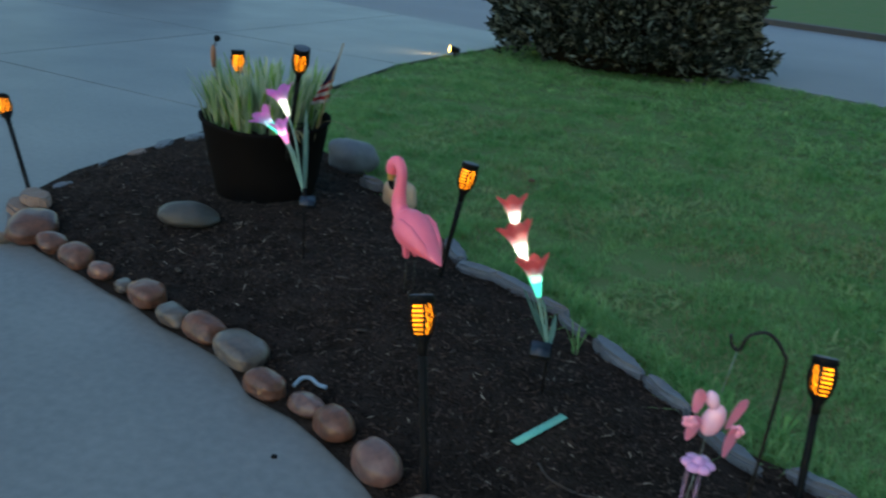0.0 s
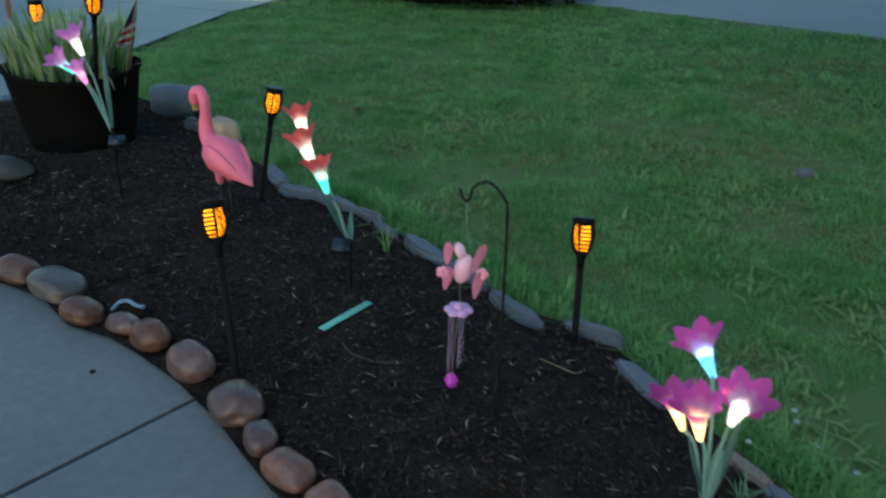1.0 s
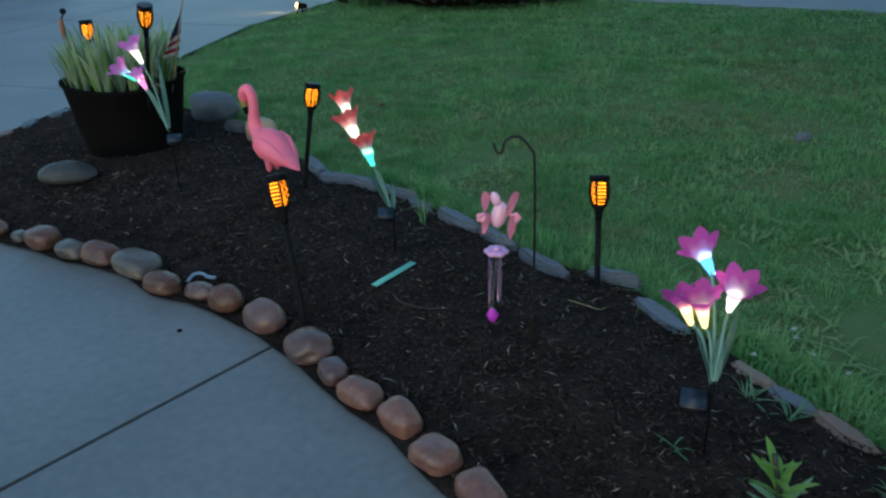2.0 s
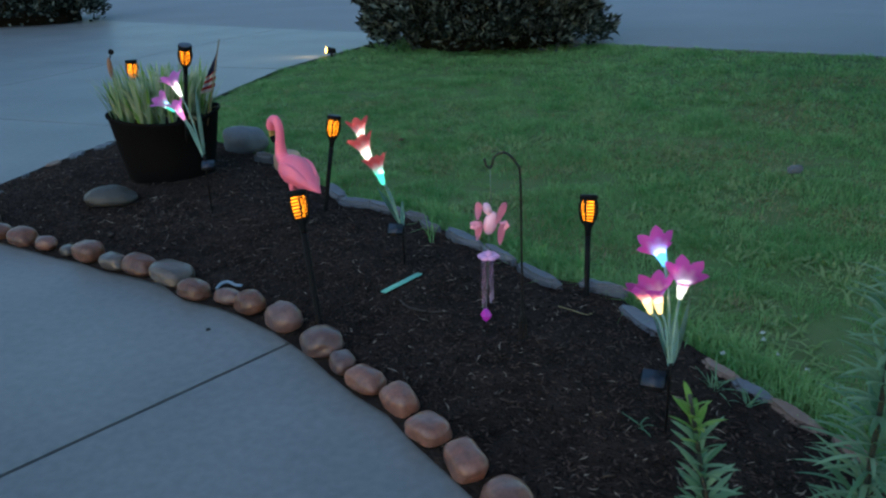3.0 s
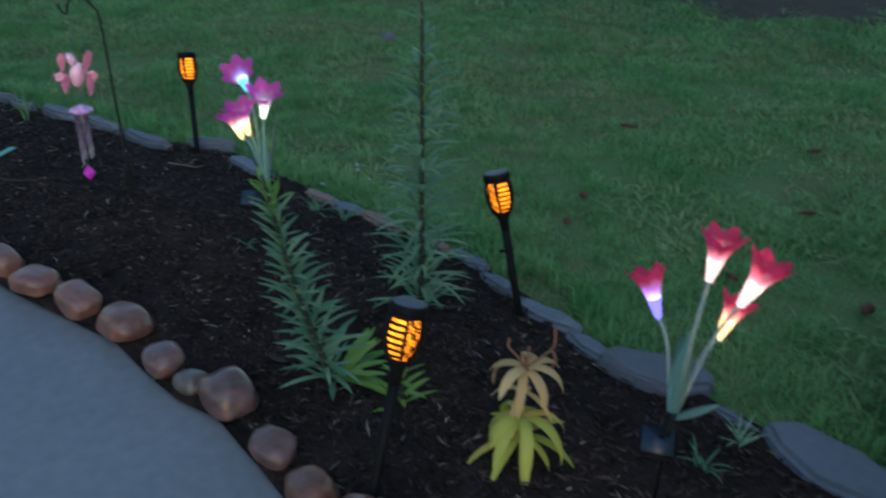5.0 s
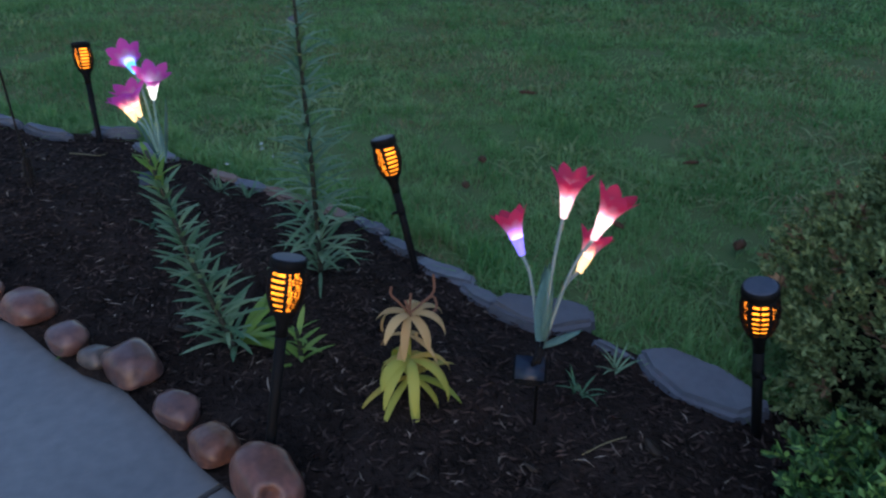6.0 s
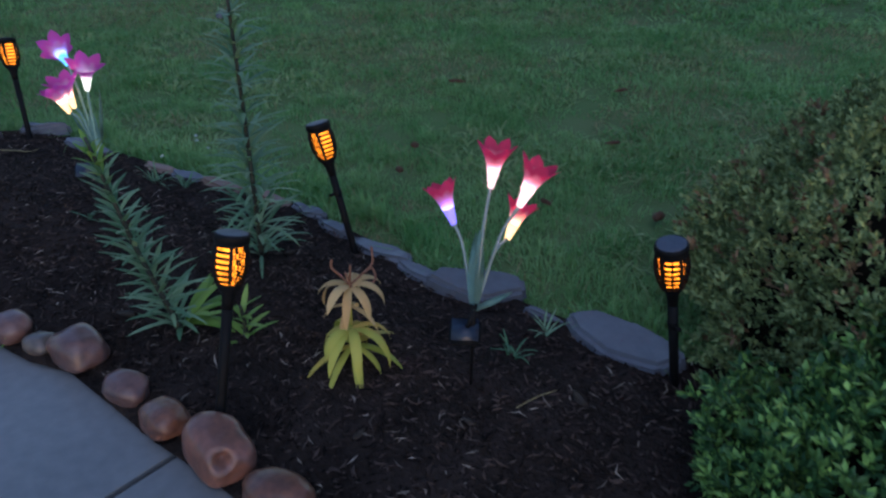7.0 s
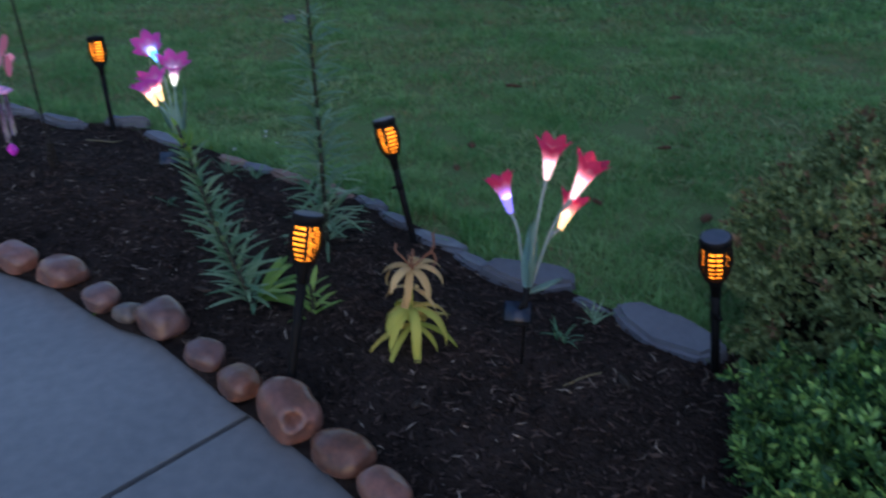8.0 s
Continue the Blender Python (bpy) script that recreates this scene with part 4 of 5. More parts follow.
def build_hook():
    hook = empty("shepherd_hook")
    bm = bmesh.new()
    tube(bm, spline([(0.518, 1.43, -0.02), (0.514, 1.41, 0.30), (0.510, 1.378, 0.625), (0.499, 1.375, 0.680), (0.466, 1.372, 0.714), (0.434, 1.370, 0.703), (0.424, 1.372, 0.672)], 8), 0.0036, 8)
    part("rod", bm, IRON, hook)
    bm = bmesh.new()
    tube(bm, spline([(0.424, 1.372, 0.673), (0.418, 1.374, 0.667), (0.408, 1.376, 0.675), (0.402, 1.378, 0.695)], 5), 0.0036, 8)
    part("curl", bm, IRON, hook)
    for pts in (((0.515, 1.419, 0.17), (0.525, 1.429, 0.14), (0.530, 1.442, -0.01)), ((0.515, 1.419, 0.17), (0.507, 1.410, 0.14), (0.505, 1.414, -0.01))):
        bm = bmesh.new()
        tube(bm, spline(pts, 6), 0.003, 8)
        part("prong", bm, IRON, hook)
    tagged(hook, "thin black iron shepherd hook standing in the mulch", "garden hook")
    o = empty("hanging_ornament", (0.412, 1.430, 0.480))
    bm = bmesh.new()
    tube(bm, [(0.008, -0.056, 0.190), (0.004, -0.004, 0.06)], 0.0012, 6)
    part("cord", bm, STEMPALE, o)
    bm = bmesh.new()
    bmesh.ops.create_icosphere(bm, subdivisions=3, radius=1.0, matrix=pose(0.002, 0, -0.008, 0, 14, 0) @ Matrix.Diagonal((0.023, 0.020, 0.040, 1)))
    bmesh.ops.create_icosphere(bm, subdivisions=3, radius=1.0, matrix=pose(-0.008, -0.004, 0.040, 0, -20, 0) @ Matrix.Diagonal((0.014, 0.013, 0.022, 1)))
    part("body", bm, ACRYLPALE, o, "pale pink rounded body")
    view = math.atan2(1.47 + 0.6, 0.41 - 0.5)
    for sx, tilt, ln, up in ((-1, 6, 0.062, 0.040), (-1, 12, 0.070, -0.036), (1, -24, 0.078, 0.042), (1, -8, 0.072, -0.040)):
        bm = bmesh.new()
        n = 20
        out = [(0.5 * ln * math.cos(2 * math.pi * i / n), 0.013 * math.sin(2 * math.pi * i / n) * (1 + 0.35 * math.cos(2 * math.pi * i / n))) for i in range(n)]
        f = bm.faces.new([bm.verts.new((x, y, 0)) for x, y in out])
        bmesh.ops.solidify(bm, geom=[f], thickness=0.004)
        bmesh.ops.bevel(bm, geom=bm.edges[:], offset=0.001, segments=1, affect="EDGES")
        w = part("wing", bm, ACRYL, o)
        w.matrix_local = Matrix.Rotation(view - math.pi / 2, 4, "Z") @ pose(sx * 0.036, -0.022 - 0.012 * sx, up * 0.85, 0, 0, 25 * sx) @ pose(0, 0, 0, 90, 0, 0) @ pose(0, 0, 0, 0, 0, 90 + tilt * sx)
    for sx in (-1, 1):
        bm = bmesh.new()
        for i in range(5):
            a = 2 * math.pi * i / 5
            bmesh.ops.create_icosphere(bm, subdivisions=2, radius=0.008, matrix=pose(0.009 * math.cos(a), 0, 0.009 * math.sin(a)) @ Matrix.Diagonal((1, 0.35, 1, 1)))
        w = part("small_flower", bm, ACRYL, o)
        w.matrix_local = Matrix.Rotation(view - math.pi / 2, 4, "Z") @ pose(sx * 0.046, -0.028, -0.006)
    bm = bmesh.new()
    for i in range(6):
        a = 2 * math.pi * i / 6
        bmesh.ops.create_icosphere(bm, subdivisions=2, radius=0.016, matrix=pose(-0.006 + 0.021 * math.cos(a), 0.004 + 0.021 * math.sin(a), -0.122) @ Matrix.Diagonal((1, 1, 0.55, 1)))
    bmesh.ops.create_icosphere(bm, subdivisions=2, radius=0.014, matrix=pose(-0.006, 0.004, -0.116))
    part("flower_cap", bm, MAUVE, o, "mauve six-petalled cap")
    for i in range(4):
        a = 2 * math.pi * (i + 0.4) / 4
        bm = bmesh.new()
        x, y = -0.010 + 0.018 * math.cos(a), 0.008 + 0.018 * math.sin(a)
        lathe(bm, [(0.0042, -0.28 - 0.012 * (i % 3)), (0.0042, -0.132)], 10, pose(x, y, 0))
        part("chime_tube", bm, TUBE, o, "clear rose chime tube")
    bm = bmesh.new()
    tube(bm, [(-0.006, 0.004, -0.12), (-0.018, 0.018, -0.325)], 0.0008, 5)
    part("string", bm, STEMPALE, o)
    bm = bmesh.new()
    lathe(bm, [(0.003, -0.362), (0.014, -0.350), (0.019, -0.338), (0.013, -0.326), (0.005, -0.316)], 8, pose(-0.018, 0.018, 0))
    part("pendant", bm, GEM, o, "faceted magenta pendant", smooth=False)
    bm = bmesh.new()
    tube(bm, [(0, 0, 0.05), (-0.006, 0.004, -0.12)], 0.0008, 5)
    part("upper_string", bm, STEMPALE, o)
    tagged(o, "pink acrylic wind chime with magenta pendant hanging from the hook", "wind chime")


# ---- pot with irises, flag ----
POT = (-1.668, 3.405)


def build_pot():
    e = empty("plant_pot", (POT[0], POT[1], 0.0))
    bm = bmesh.new()
    lathe(bm, [(0.225, 0.0), (0.238, 0.02), (0.272, 0.20), (0.302, 0.395), (0.314, 0.410), (0.314, 0.424), (0.303, 0.427), (0.29, 0.412), (0.286, 0.37)], 40, close_end=False)
    for v in bm.verts:
        a = math.atan2(v.co.y, v.co.x)
        k = 1 + 0.018 * math.sin(2 * a + 1) * v.co.z / 0.4
        v.co.x *= k
        v.co.y *= k
        v.co.z += 0.014 * math.sin(a * 2 + 0.5) * v.co.z / 0.4
    part("tub", bm, POTBLACK, e)
    bm = bmesh.new()
    lathe(bm, [(0.287, 0.385), (0.2, 0.392), (0.02, 0.398)], 30, close_start=False)
    part("potting_soil", bm, MULCH, e)
    tagged(e, "large black planting tub full of iris leaves", "plant pot")
    iris = empty("iris_clump", (POT[0], POT[1], 0.385))
    for group in range(92):
        a0, r0 = rng.uniform(0, 2 * math.pi), 0.282 * math.sqrt(rng.random())
        for i in range(rng.randint(5, 8)):
            h = a0 + rng.uniform(-0.7, 0.7) if r0 > 0.1 else rng.uniform(0, 6.28)
            bm = bmesh.new()
            leaf(bm, (r0 * math.cos(a0) + rng.uniform(-0.015, 0.015), r0 * math.sin(a0) + rng.uniform(-0.015, 0.015), 0), h, radians(rng.uniform(68, 90)), rng.uniform(0.11, 0.33), rng.uniform(0.012, 0.023), rng.uniform(0.0, 0.7), 6, 0.3)
            part("leaf", bm, rng.choice((POTLEAF, POTLEAF, POTLEAF, LILYBRIGHT)), iris)
    for i in range(5):
        bm = bmesh.new()
        h = rng.uniform(0, 6.28)
        leaf(bm, (0.27 * math.cos(h), 0.27 * math.sin(h), 0.02), h, radians(50), rng.uniform(0.16, 0.28), 0.014, rng.uniform(1.8, 2.6), 8, 0.2)
        part("dry_leaf", bm, STRAW, iris, "dry straw-coloured leaf over the rim")
    tagged(iris, "pale green iris leaves crowded in the black tub", "plant")
    # unlit stake with a dark ball
    s = empty("garden_stake", (-2.02, 3.55, 0.33))
    bm = bmesh.new()
    tube(bm, spline([(0.03, 0, 0.0), (0.0, 0.0, 0.2), (-0.02, 0, 0.34)], 6), 0.004, 8)
    part("rod", bm, STEMBROWN, s)
    bm = bmesh.new()
    lathe(bm, [(0.005, 0.27), (0.011, 0.29), (0.015, 0.33), (0.012, 0.37), (0.005, 0.385)], 14, pose(-0.02, 0, 0))
    part("seed_head", bm, BROWNLEAF, s, "brown dried head")
    bm = bmesh.new()
    bmesh.ops.create_icosphere(bm, subdivisions=3, radius=0.017, matrix=pose(0.004, 0, 0.42))
    tube(bm, [(-0.012, 0, 0.38), (0.004, 0, 0.42)], 0.004, 8)
    part("ball", bm, BLACK, s, "small black ball")
    tagged(s, "thin stake with brown head and black ball in the tub", "garden stake")
    f = empty("small_flag", (-1.285, 3.358, 0.365))
    bm = bmesh.new()
    tube(bm, [(-0.10, -0.02, -0.02), (0.035, 0, 0.47)], 0.004, 8)
    part("stick", bm, WOOD, f)
    bm = bmesh.new()
    cols, rws = 10, 26
    vs = []
    for j in range(rws + 1):
        t = j / rws
        z = 0.455 - 0.27 * t
        x0 = 0.031 - 0.075 * t
        w = 0.020 + 0.085 * t ** 0.8
        vs.append([bm.verts.new((x0 - w * 0.85 * i / cols, 0.018 * math.sin(i * 1.3 + 2 * t) * (0.3 + t), z - 0.05 * (i / cols) * (1 - t) - 0.02 * i / cols)) for i in range(cols + 1)])
    for j in range(rws):
        for i in range(cols):
            k = 0 if j < rws * 0.56 else 1 + ((j - int(rws * 0.56)) // 2) % 2
            bm.faces.new((vs[j][i], vs[j][i + 1], vs[j + 1][i + 1], vs[j + 1][i])).material_index = k
    bmesh.ops.solidify(bm, geom=bm.faces[:], thickness=0.001)
    part("cloth", bm, [NAVY, RED, WHITECLOTH], f, "navy cloth with red and white stripes, hanging")
    tagged(f, "small hanging flag with navy field and red-white stripes in the tub", "flag")


# ---- living lilies ----
def lily_plant(label, base, top, count, long_low, long_high, width, mat, stalk, bare=0.0, lean_out=0.9, tips=0, base_fan=0):
    e = empty("lily_plant", base)
    b, t = Vector((0, 0, 0)), Vector(top) - Vector(base)
    bend = Vector((rng.uniform(-0.02, 0.02), rng.uniform(-0.02, 0.02), 0))
    line = spline([b - Vector((0, 0, 0.02)), t * 0.45 + bend, t], 12)
    bm = bmesh.new()
    k = len(line)
    tube(bm, line, [0.0078 - 0.0040 * i / k for i in range(k)], 8)
    part("stalk", bm, stalk, e)
    ang, whorl = rng.uniform(0, 6), max(1, count // 12)
    for w0 in range(0, count, whorl):
        for i in range(w0, min(count, w0 + whorl)):
            bm = bmesh.new()
            s = 0.05 + 0.93 * (i / count)
            ang += 2.4
            l = long_low + (long_high - long_low) * s
            if s > bare and bare:
                l *= 0.55
                if rng.random() < 0.35:
                    bm.free()
                    continue
            p = line[min(k - 1, int(s * (k - 1)))]
            leaf(bm, p, ang + rng.uniform(-0.3, 0.3), radians(rng.uniform(15, 42)) + 0.5 * (1 - lean_out) + (0.45 * s if not bare else 0.0), l * rng.uniform(0.75, 1.15), width * rng.uniform(0.8, 1.15), rng.uniform(0.4, 1.1), 6, 0.3)
            part("leaf", bm, LILYBRIGHT if s > 0.86 and base_fan else mat, e)
    if base_fan:
        for i in range(base_fan):
            bm = bmesh.new()
            leaf(bm, (0.01, 0, 0.01), rng.uniform(-1.2, 0.9), radians(rng.uniform(30, 70)), rng.uniform(0.10, 0.17), 0.028, rng.uniform(0.6, 1.3), 7, 0.3)
            part("base_leaf", bm, LILYBRIGHT, e, "broad yellow-green base leaf")
    if tips:
        for i in range(tips):
            bm = bmesh.new()
            s = rng.uniform(0.72, 1.0)
            p = line[min(k - 1, int(s * (k - 1)))]
            h = rng.uniform(0, 6.28)
            leaf(bm, p, h, radians(30), rng.uniform(0.025, 0.045), 0.008, 0.3, 4, 0.2)
            part("tip_bract", bm, POTLEAF, e, "pale bract near the tip")
    tagged(e, label, "lily plant", "living lilies in the bed")
    return e


def build_living():
    lily_plant("green lily with dense narrow leaves leaning over the mulch", (0.995, 0.27, 0.035), (0.871, 0.367, 0.525), 136, 0.140, 0.050, 0.0135, LILYLEAF, STEMBROWN, base_fan=14)
    lily_plant("tall thin lily stalk with whorled leaves below and bare top", (1.27, 0.525, 0.035), (1.247, 0.491, 0.845), 220, 0.165, 0.100, 0.012, LILYLEAF, STEMBROWN, bare=0.86, tips=26)
    lily_plant("small green lily shoot", (1.12, 0.15, 0.03), (1.115, 0.14, 0.14), 18, 0.085, 0.07, 0.014, LILYBRIGHT, STEMBROWN)
    # the wilted, yellow one
    e = empty("wilting_lily", (1.304, -0.108, 0.03))
    bm = bmesh.new()
    line = spline([(0, 0, -0.02), (0.004, 0.02, 0.07), (0.014, 0.055, 0.15), (0.018, 0.065, 0.216)], 8)
    tube(bm, line, 0.004, 8)
    part("stalk", bm, YELLOWLEAF, e)
    whorls = (((0.018, 0.063, 0.212), 9, 0.115, 0.021, (5, 40), (2.0, 2.7)), ((0.014, 0.055, 0.165), 4, 0.10, 0.018, (-10, 15), (1.2, 1.7)),
              ((0.006, 0.030, 0.122), 11, 0.145, 0.022, (0, 32), (1.8, 2.5)), ((0.004, 0.02, 0.085), 9, 0.145, 0.021, (-30, 10), (0.9, 1.4)))
    for ring, (at_, cnt, ln, wd, up, droop) in enumerate(whorls):
        for i in range(cnt):
            bm = bmesh.new()
            leaf(bm, at_, 2 * math.pi * (i + 0.5 * ring) / cnt + rng.uniform(-0.25, 0.25), radians(rng.uniform(*up)), ln * rng.uniform(0.75, 1.15), wd * rng.uniform(0.85, 1.2), rng.uniform(*droop), 9, 0.25)
            part("leaf", bm, PEACHLEAF if ring < 2 else YELLOWLEAF if rng.random() < 0.4 else YELLOWGREEN, e)
    crown = Vector((0.018, 0.063, 0.212))
    for pts in (((0, 0, 0), (0.03, -0.01, 0.03), (0.052, -0.01, 0.05), (0.055, 0.0, 0.085)), ((0.03, -0.01, 0.03), (0.055, 0.0, 0.03), (0.058, -0.01, 0.008), (0.035, -0.02, -0.004)),
                ((0, 0, 0), (-0.02, 0.005, 0.03), (-0.036, 0.01, 0.05), (-0.034, 0.012, 0.068)), ((0, 0, 0), (0.004, 0.0, 0.05)), ((0, -0.01, 0), (-0.012, -0.01, 0.042))):
        bm = bmesh.new()
        tube(bm, spline([crown + Vector(p) for p in pts], 6), 0.0028, 6)
        part("shrivelled_tip", bm, BROWNLEAF, e, "brown curled dry tip")
    tagged(e, "wilting lily with drooping yellow leaves in the mulch", "lily plant", "living lilies in the bed")

    # small weeds and tufts
    def tuft(x, y, n, ln, w, mat, label, pitch=(25, 75)):
        bm = bmesh.new()
        for i in range(n):
            leaf(bm, (rng.uniform(-0.012, 0.012), rng.uniform(-0.012, 0.012), 0), rng.uniform(0, 6.28), radians(rng.uniform(*pitch)), ln * rng.uniform(0.6, 1.15), w, rng.uniform(0.3, 1.3), 5, 0.3)
        ob = part("grass_tuft", bm, mat)
        ob.location = (x, y, max(ground_at(x, y), -0.02))
        tagged(ob, label, "weed", "weeds in the bed")
    tuft(1.665, -0.20, 12, 0.065, 0.0055, LILYLEAF, "pale grey-green tuft of weed in mulch")
    tuft(1.80, -0.14, 12, 0.07, 0.005, LILYLEAF, "small weed tuft beside the slate")
    tuft(0.86, 0.97, 7, 0.075, 0.005, LILYLEAF, "thin weed shoots in the mulch")
    tuft(1.10, 1.24, 16, 0.09, 0.005, LILYLEAF, "weedy grass under the magenta lilies")
    tuft(1.18, 1.16, 14, 0.09, 0.005, LILYLEAF, "weedy grass under the magenta lilies")
    tuft(1.33, 0.86, 14, 0.08, 0.005, LILYLEAF, "weedy grass at the lawn edge")
    tuft(0.05, 2.42, 6, 0.17, 0.005, GRASS, "tall grass tuft behind the scarlet lilies", (60, 88))
    tuft(-0.02, 2.78, 6, 0.15, 0.005, GRASS, "tall grass tuft at the lawn edge", (55, 85))
    tuft(0.72, 2.20, 20, 0.16, 0.007, GRASS, "tall grass tuft at the lawn edge", (45, 85))
    tuft(0.55, 2.22, 16, 0.14, 0.006, GRASS, "tall grass tuft at the lawn edge", (45, 85))
    tuft(1.46, 1.04, 14, 0.12, 0.006, GRASS, "tall grass tuft at the lawn edge", (45, 85))
    tuft(1.73, 0.30, 14, 0.10, 0.006, GRASS, "grass tuft behind the slate", (45, 85))
    tuft(0.62, 0.43, 8, 0.05, 0.006, LILYBRIGHT, "tiny green weed between cobbles")


# ---- shrubs and trees ----
def shell_leaves(count, centre, radii, leaf_len, leaf_w, bumps=0.16, inner=0.72, floor=0.0, spread=0.9, seed=0.0):
    """Leaves over a lumpy dome: folded blades that point outward and up."""
    d = nrg.normal(0, 1, (count, 3))
    d[:, 2] = np.abs(d[:, 2]) * 1.0 - 0.12
    d /= np.linalg.norm(d, axis=1)[:, None]
    lump = np.array([noise.noise((a * 2.6 + seed, b * 2.6, c * 2.6)) + 0.6 * noise.noise((a * 6.5, b * 6.5 + seed, c * 6.5)) for a, b, c in d])
    r = (1 + bumps * lump) * (inner + (1 - inner) * nrg.random(count) ** 0.35)
    p = d * r[:, None] * np.array(radii) + np.array(centre)
    keep = p[:, 2] > floor + 0.01
    p, d = p[keep], d[keep]
    n = len(p)
    out = d / np.array(radii)
    out /= np.linalg.norm(out, axis=1)[:, None]
    dirv = out + nrg.normal(0, spread, (n, 3)) * 0.6 + np.array([0, 0, 0.35])
    dirv /= np.linalg.norm(dirv, axis=1)[:, None]
    side = np.cross(dirv, nrg.normal(0, 1, (n, 3)))
    side /= np.linalg.norm(side, axis=1)[:, None]
    nor = np.cross(dirv, side)
    L = (leaf_len * nrg.uniform(0.6, 1.2, n))[:, None]
    W = (leaf_w * nrg.uniform(0.7, 1.2, n))[:, None]
    v = np.stack([p, p + dirv * L * 0.5 + side * W + nor * W * 0.3, p + dirv * L, p + dirv * L * 0.5 - side * W + nor * W * 0.3], 1).reshape(-1, 3)
    k = np.arange(n)[:, None] * 4
    f = np.concatenate([np.array([[0, 1, 2]]) + k, np.array([[0, 2, 3]]) + k])
    return v, f


def tufts(count, per, centre, radii, leaf_len, leaf_w, bumps, inner, twig, open_, seed=0.0):
    """Twig ends over a lumpy dome, each with a rosette of small folded leaves."""
    d = nrg.normal(0, 1, (count, 3))
    d[:, 2] = np.abs(d[:, 2]) - 0.10
    d /= np.linalg.norm(d, axis=1)[:, None]
    lump = np.array([noise.noise((a * 2.3 + seed, b * 2.3, c * 2.3)) + 0.7 * noise.noise((a * 5.5, b * 5.5 + seed, c * 5.5)) + 0.35 * noise.noise((a * 13, b * 13, c * 13 + seed)) for a, b, c in d])
    r = (1 + bumps * lump) * (inner + (1 - inner) * nrg.random(count) ** 0.4)
    p = d * r[:, None] * np.array(radii) + np.array(centre)
    keep = p[:, 2] > 0.015
    p, d = p[keep], d[keep]
    out = d / np.array(radii)
    out /= np.linalg.norm(out, axis=1)[:, None]
    axis = out + nrg.normal(0, 0.35, out.shape) + np.array([0, 0, 0.45])
    axis /= np.linalg.norm(axis, axis=1)[:, None]
    p, axis = np.repeat(p, per, 0), np.repeat(axis, per, 0)
    n = len(p)
    base = p + axis * (nrg.random(n) * twig)[:, None]
    way = axis + nrg.normal(0, open_, (n, 3))
    way /= np.linalg.norm(way, axis=1)[:, None]
    side = np.cross(way, nrg.normal(0, 1, (n, 3)))
    side /= np.linalg.norm(side, axis=1)[:, None]
    nor = np.cross(way, side)
    L, W = (leaf_len * nrg.uniform(0.6, 1.25, n))[:, None], (leaf_w * nrg.uniform(0.7, 1.25, n))[:, None]
    v = np.stack([base, base + way * L * 0.55 + side * W + nor * W * 0.35, base + way * L, base + way * L * 0.55 - side * W + nor * W * 0.35], 1).reshape(-1, 3)
    k = np.arange(n)[:, None] * 4
    return v, np.concatenate([np.array([[0, 1, 2]]) + k, np.array([[0, 2, 3]]) + k])


def shrub(name, label, centre, radii, layers, group="", core=0.74, seed=0.0, tuft=()):
    """layers: (part, material, count, length, width, bumps, inner)."""
    e = empty(name, (centre[0], centre[1], 0))
    # closed hull, coloured near-black in place of the shade within the foliage
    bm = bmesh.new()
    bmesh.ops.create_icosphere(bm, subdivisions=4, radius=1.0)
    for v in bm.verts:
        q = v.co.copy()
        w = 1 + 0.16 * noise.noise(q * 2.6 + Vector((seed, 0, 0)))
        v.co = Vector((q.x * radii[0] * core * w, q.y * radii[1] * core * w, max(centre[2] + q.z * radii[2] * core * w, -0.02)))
    part("core", bm, CORE, e, "near-black inner hull painted as the shade among the leaves")
    for pname, mat, count, ln, w, bumps, inner in layers:
        if tuft:
            v, f = tufts(count, tuft[0], (0, 0, centre[2]), radii, ln, w, bumps, inner, tuft[1], tuft[2], seed)
        else:
            v, f = shell_leaves(count, (0, 0, centre[2]), radii, ln, w, bumps, inner, seed=seed)
        o = new(pname, array_mesh(pname, v, f, mat))
        o.parent = e
    for i in range(3):
        bm = bmesh.new()
        a = 2.1 * i
        tube(bm, spline([(0, 0, -0.04), (0.1 * radii[0] * math.cos(a), 0.1 * radii[1] * math.sin(a), centre[2] * 0.6), (0.5 * radii[0] * math.cos(a), 0.5 * radii[1] * math.sin(a), centre[2] + radii[2] * 0.35)], 6), 0.02 * radii[0], 8)
        part("stem", bm, BARK, e)
    return tagged(e, label, "shrub", group)


def build_shrubs():
    shrub("juniper_shrub", "dense dark olive conifer shrub with rusty tips beside the bed", (2.83, -0.65, 0.04), (0.83, 0.70, 0.62),
          [("foliage", NEEDLE, 12500, 0.021, 0.0042, 0.17, 0.82), ("rusty_foliage", RUSTY, 700, 0.024, 0.0048, 0.17, 0.86)], core=0.80, seed=3.1, tuft=(9, 0.030, 0.55))
    shrub("boxwood_shrub", "bright green small-leaved shrub beside the walk", (2.06, -1.15, 0.04), (0.48, 0.47, 0.355),
          [("foliage", BOXLEAF, 5200, 0.026, 0.0056, 0.30, 0.74)], core=0.78, seed=8.4, tuft=(9, 0.022, 0.75))
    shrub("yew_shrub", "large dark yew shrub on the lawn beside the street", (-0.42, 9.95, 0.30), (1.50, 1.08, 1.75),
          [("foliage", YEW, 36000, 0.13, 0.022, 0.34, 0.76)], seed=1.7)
    shrub("yew_shrub", "dark rounded shrub across the driveway", (-10.3, 14.3, 0.3), (1.9, 1.2, 1.3),
          [("foliage", YEW, 9000, 0.14, 0.03, 0.2, 0.75)], seed=5.2)


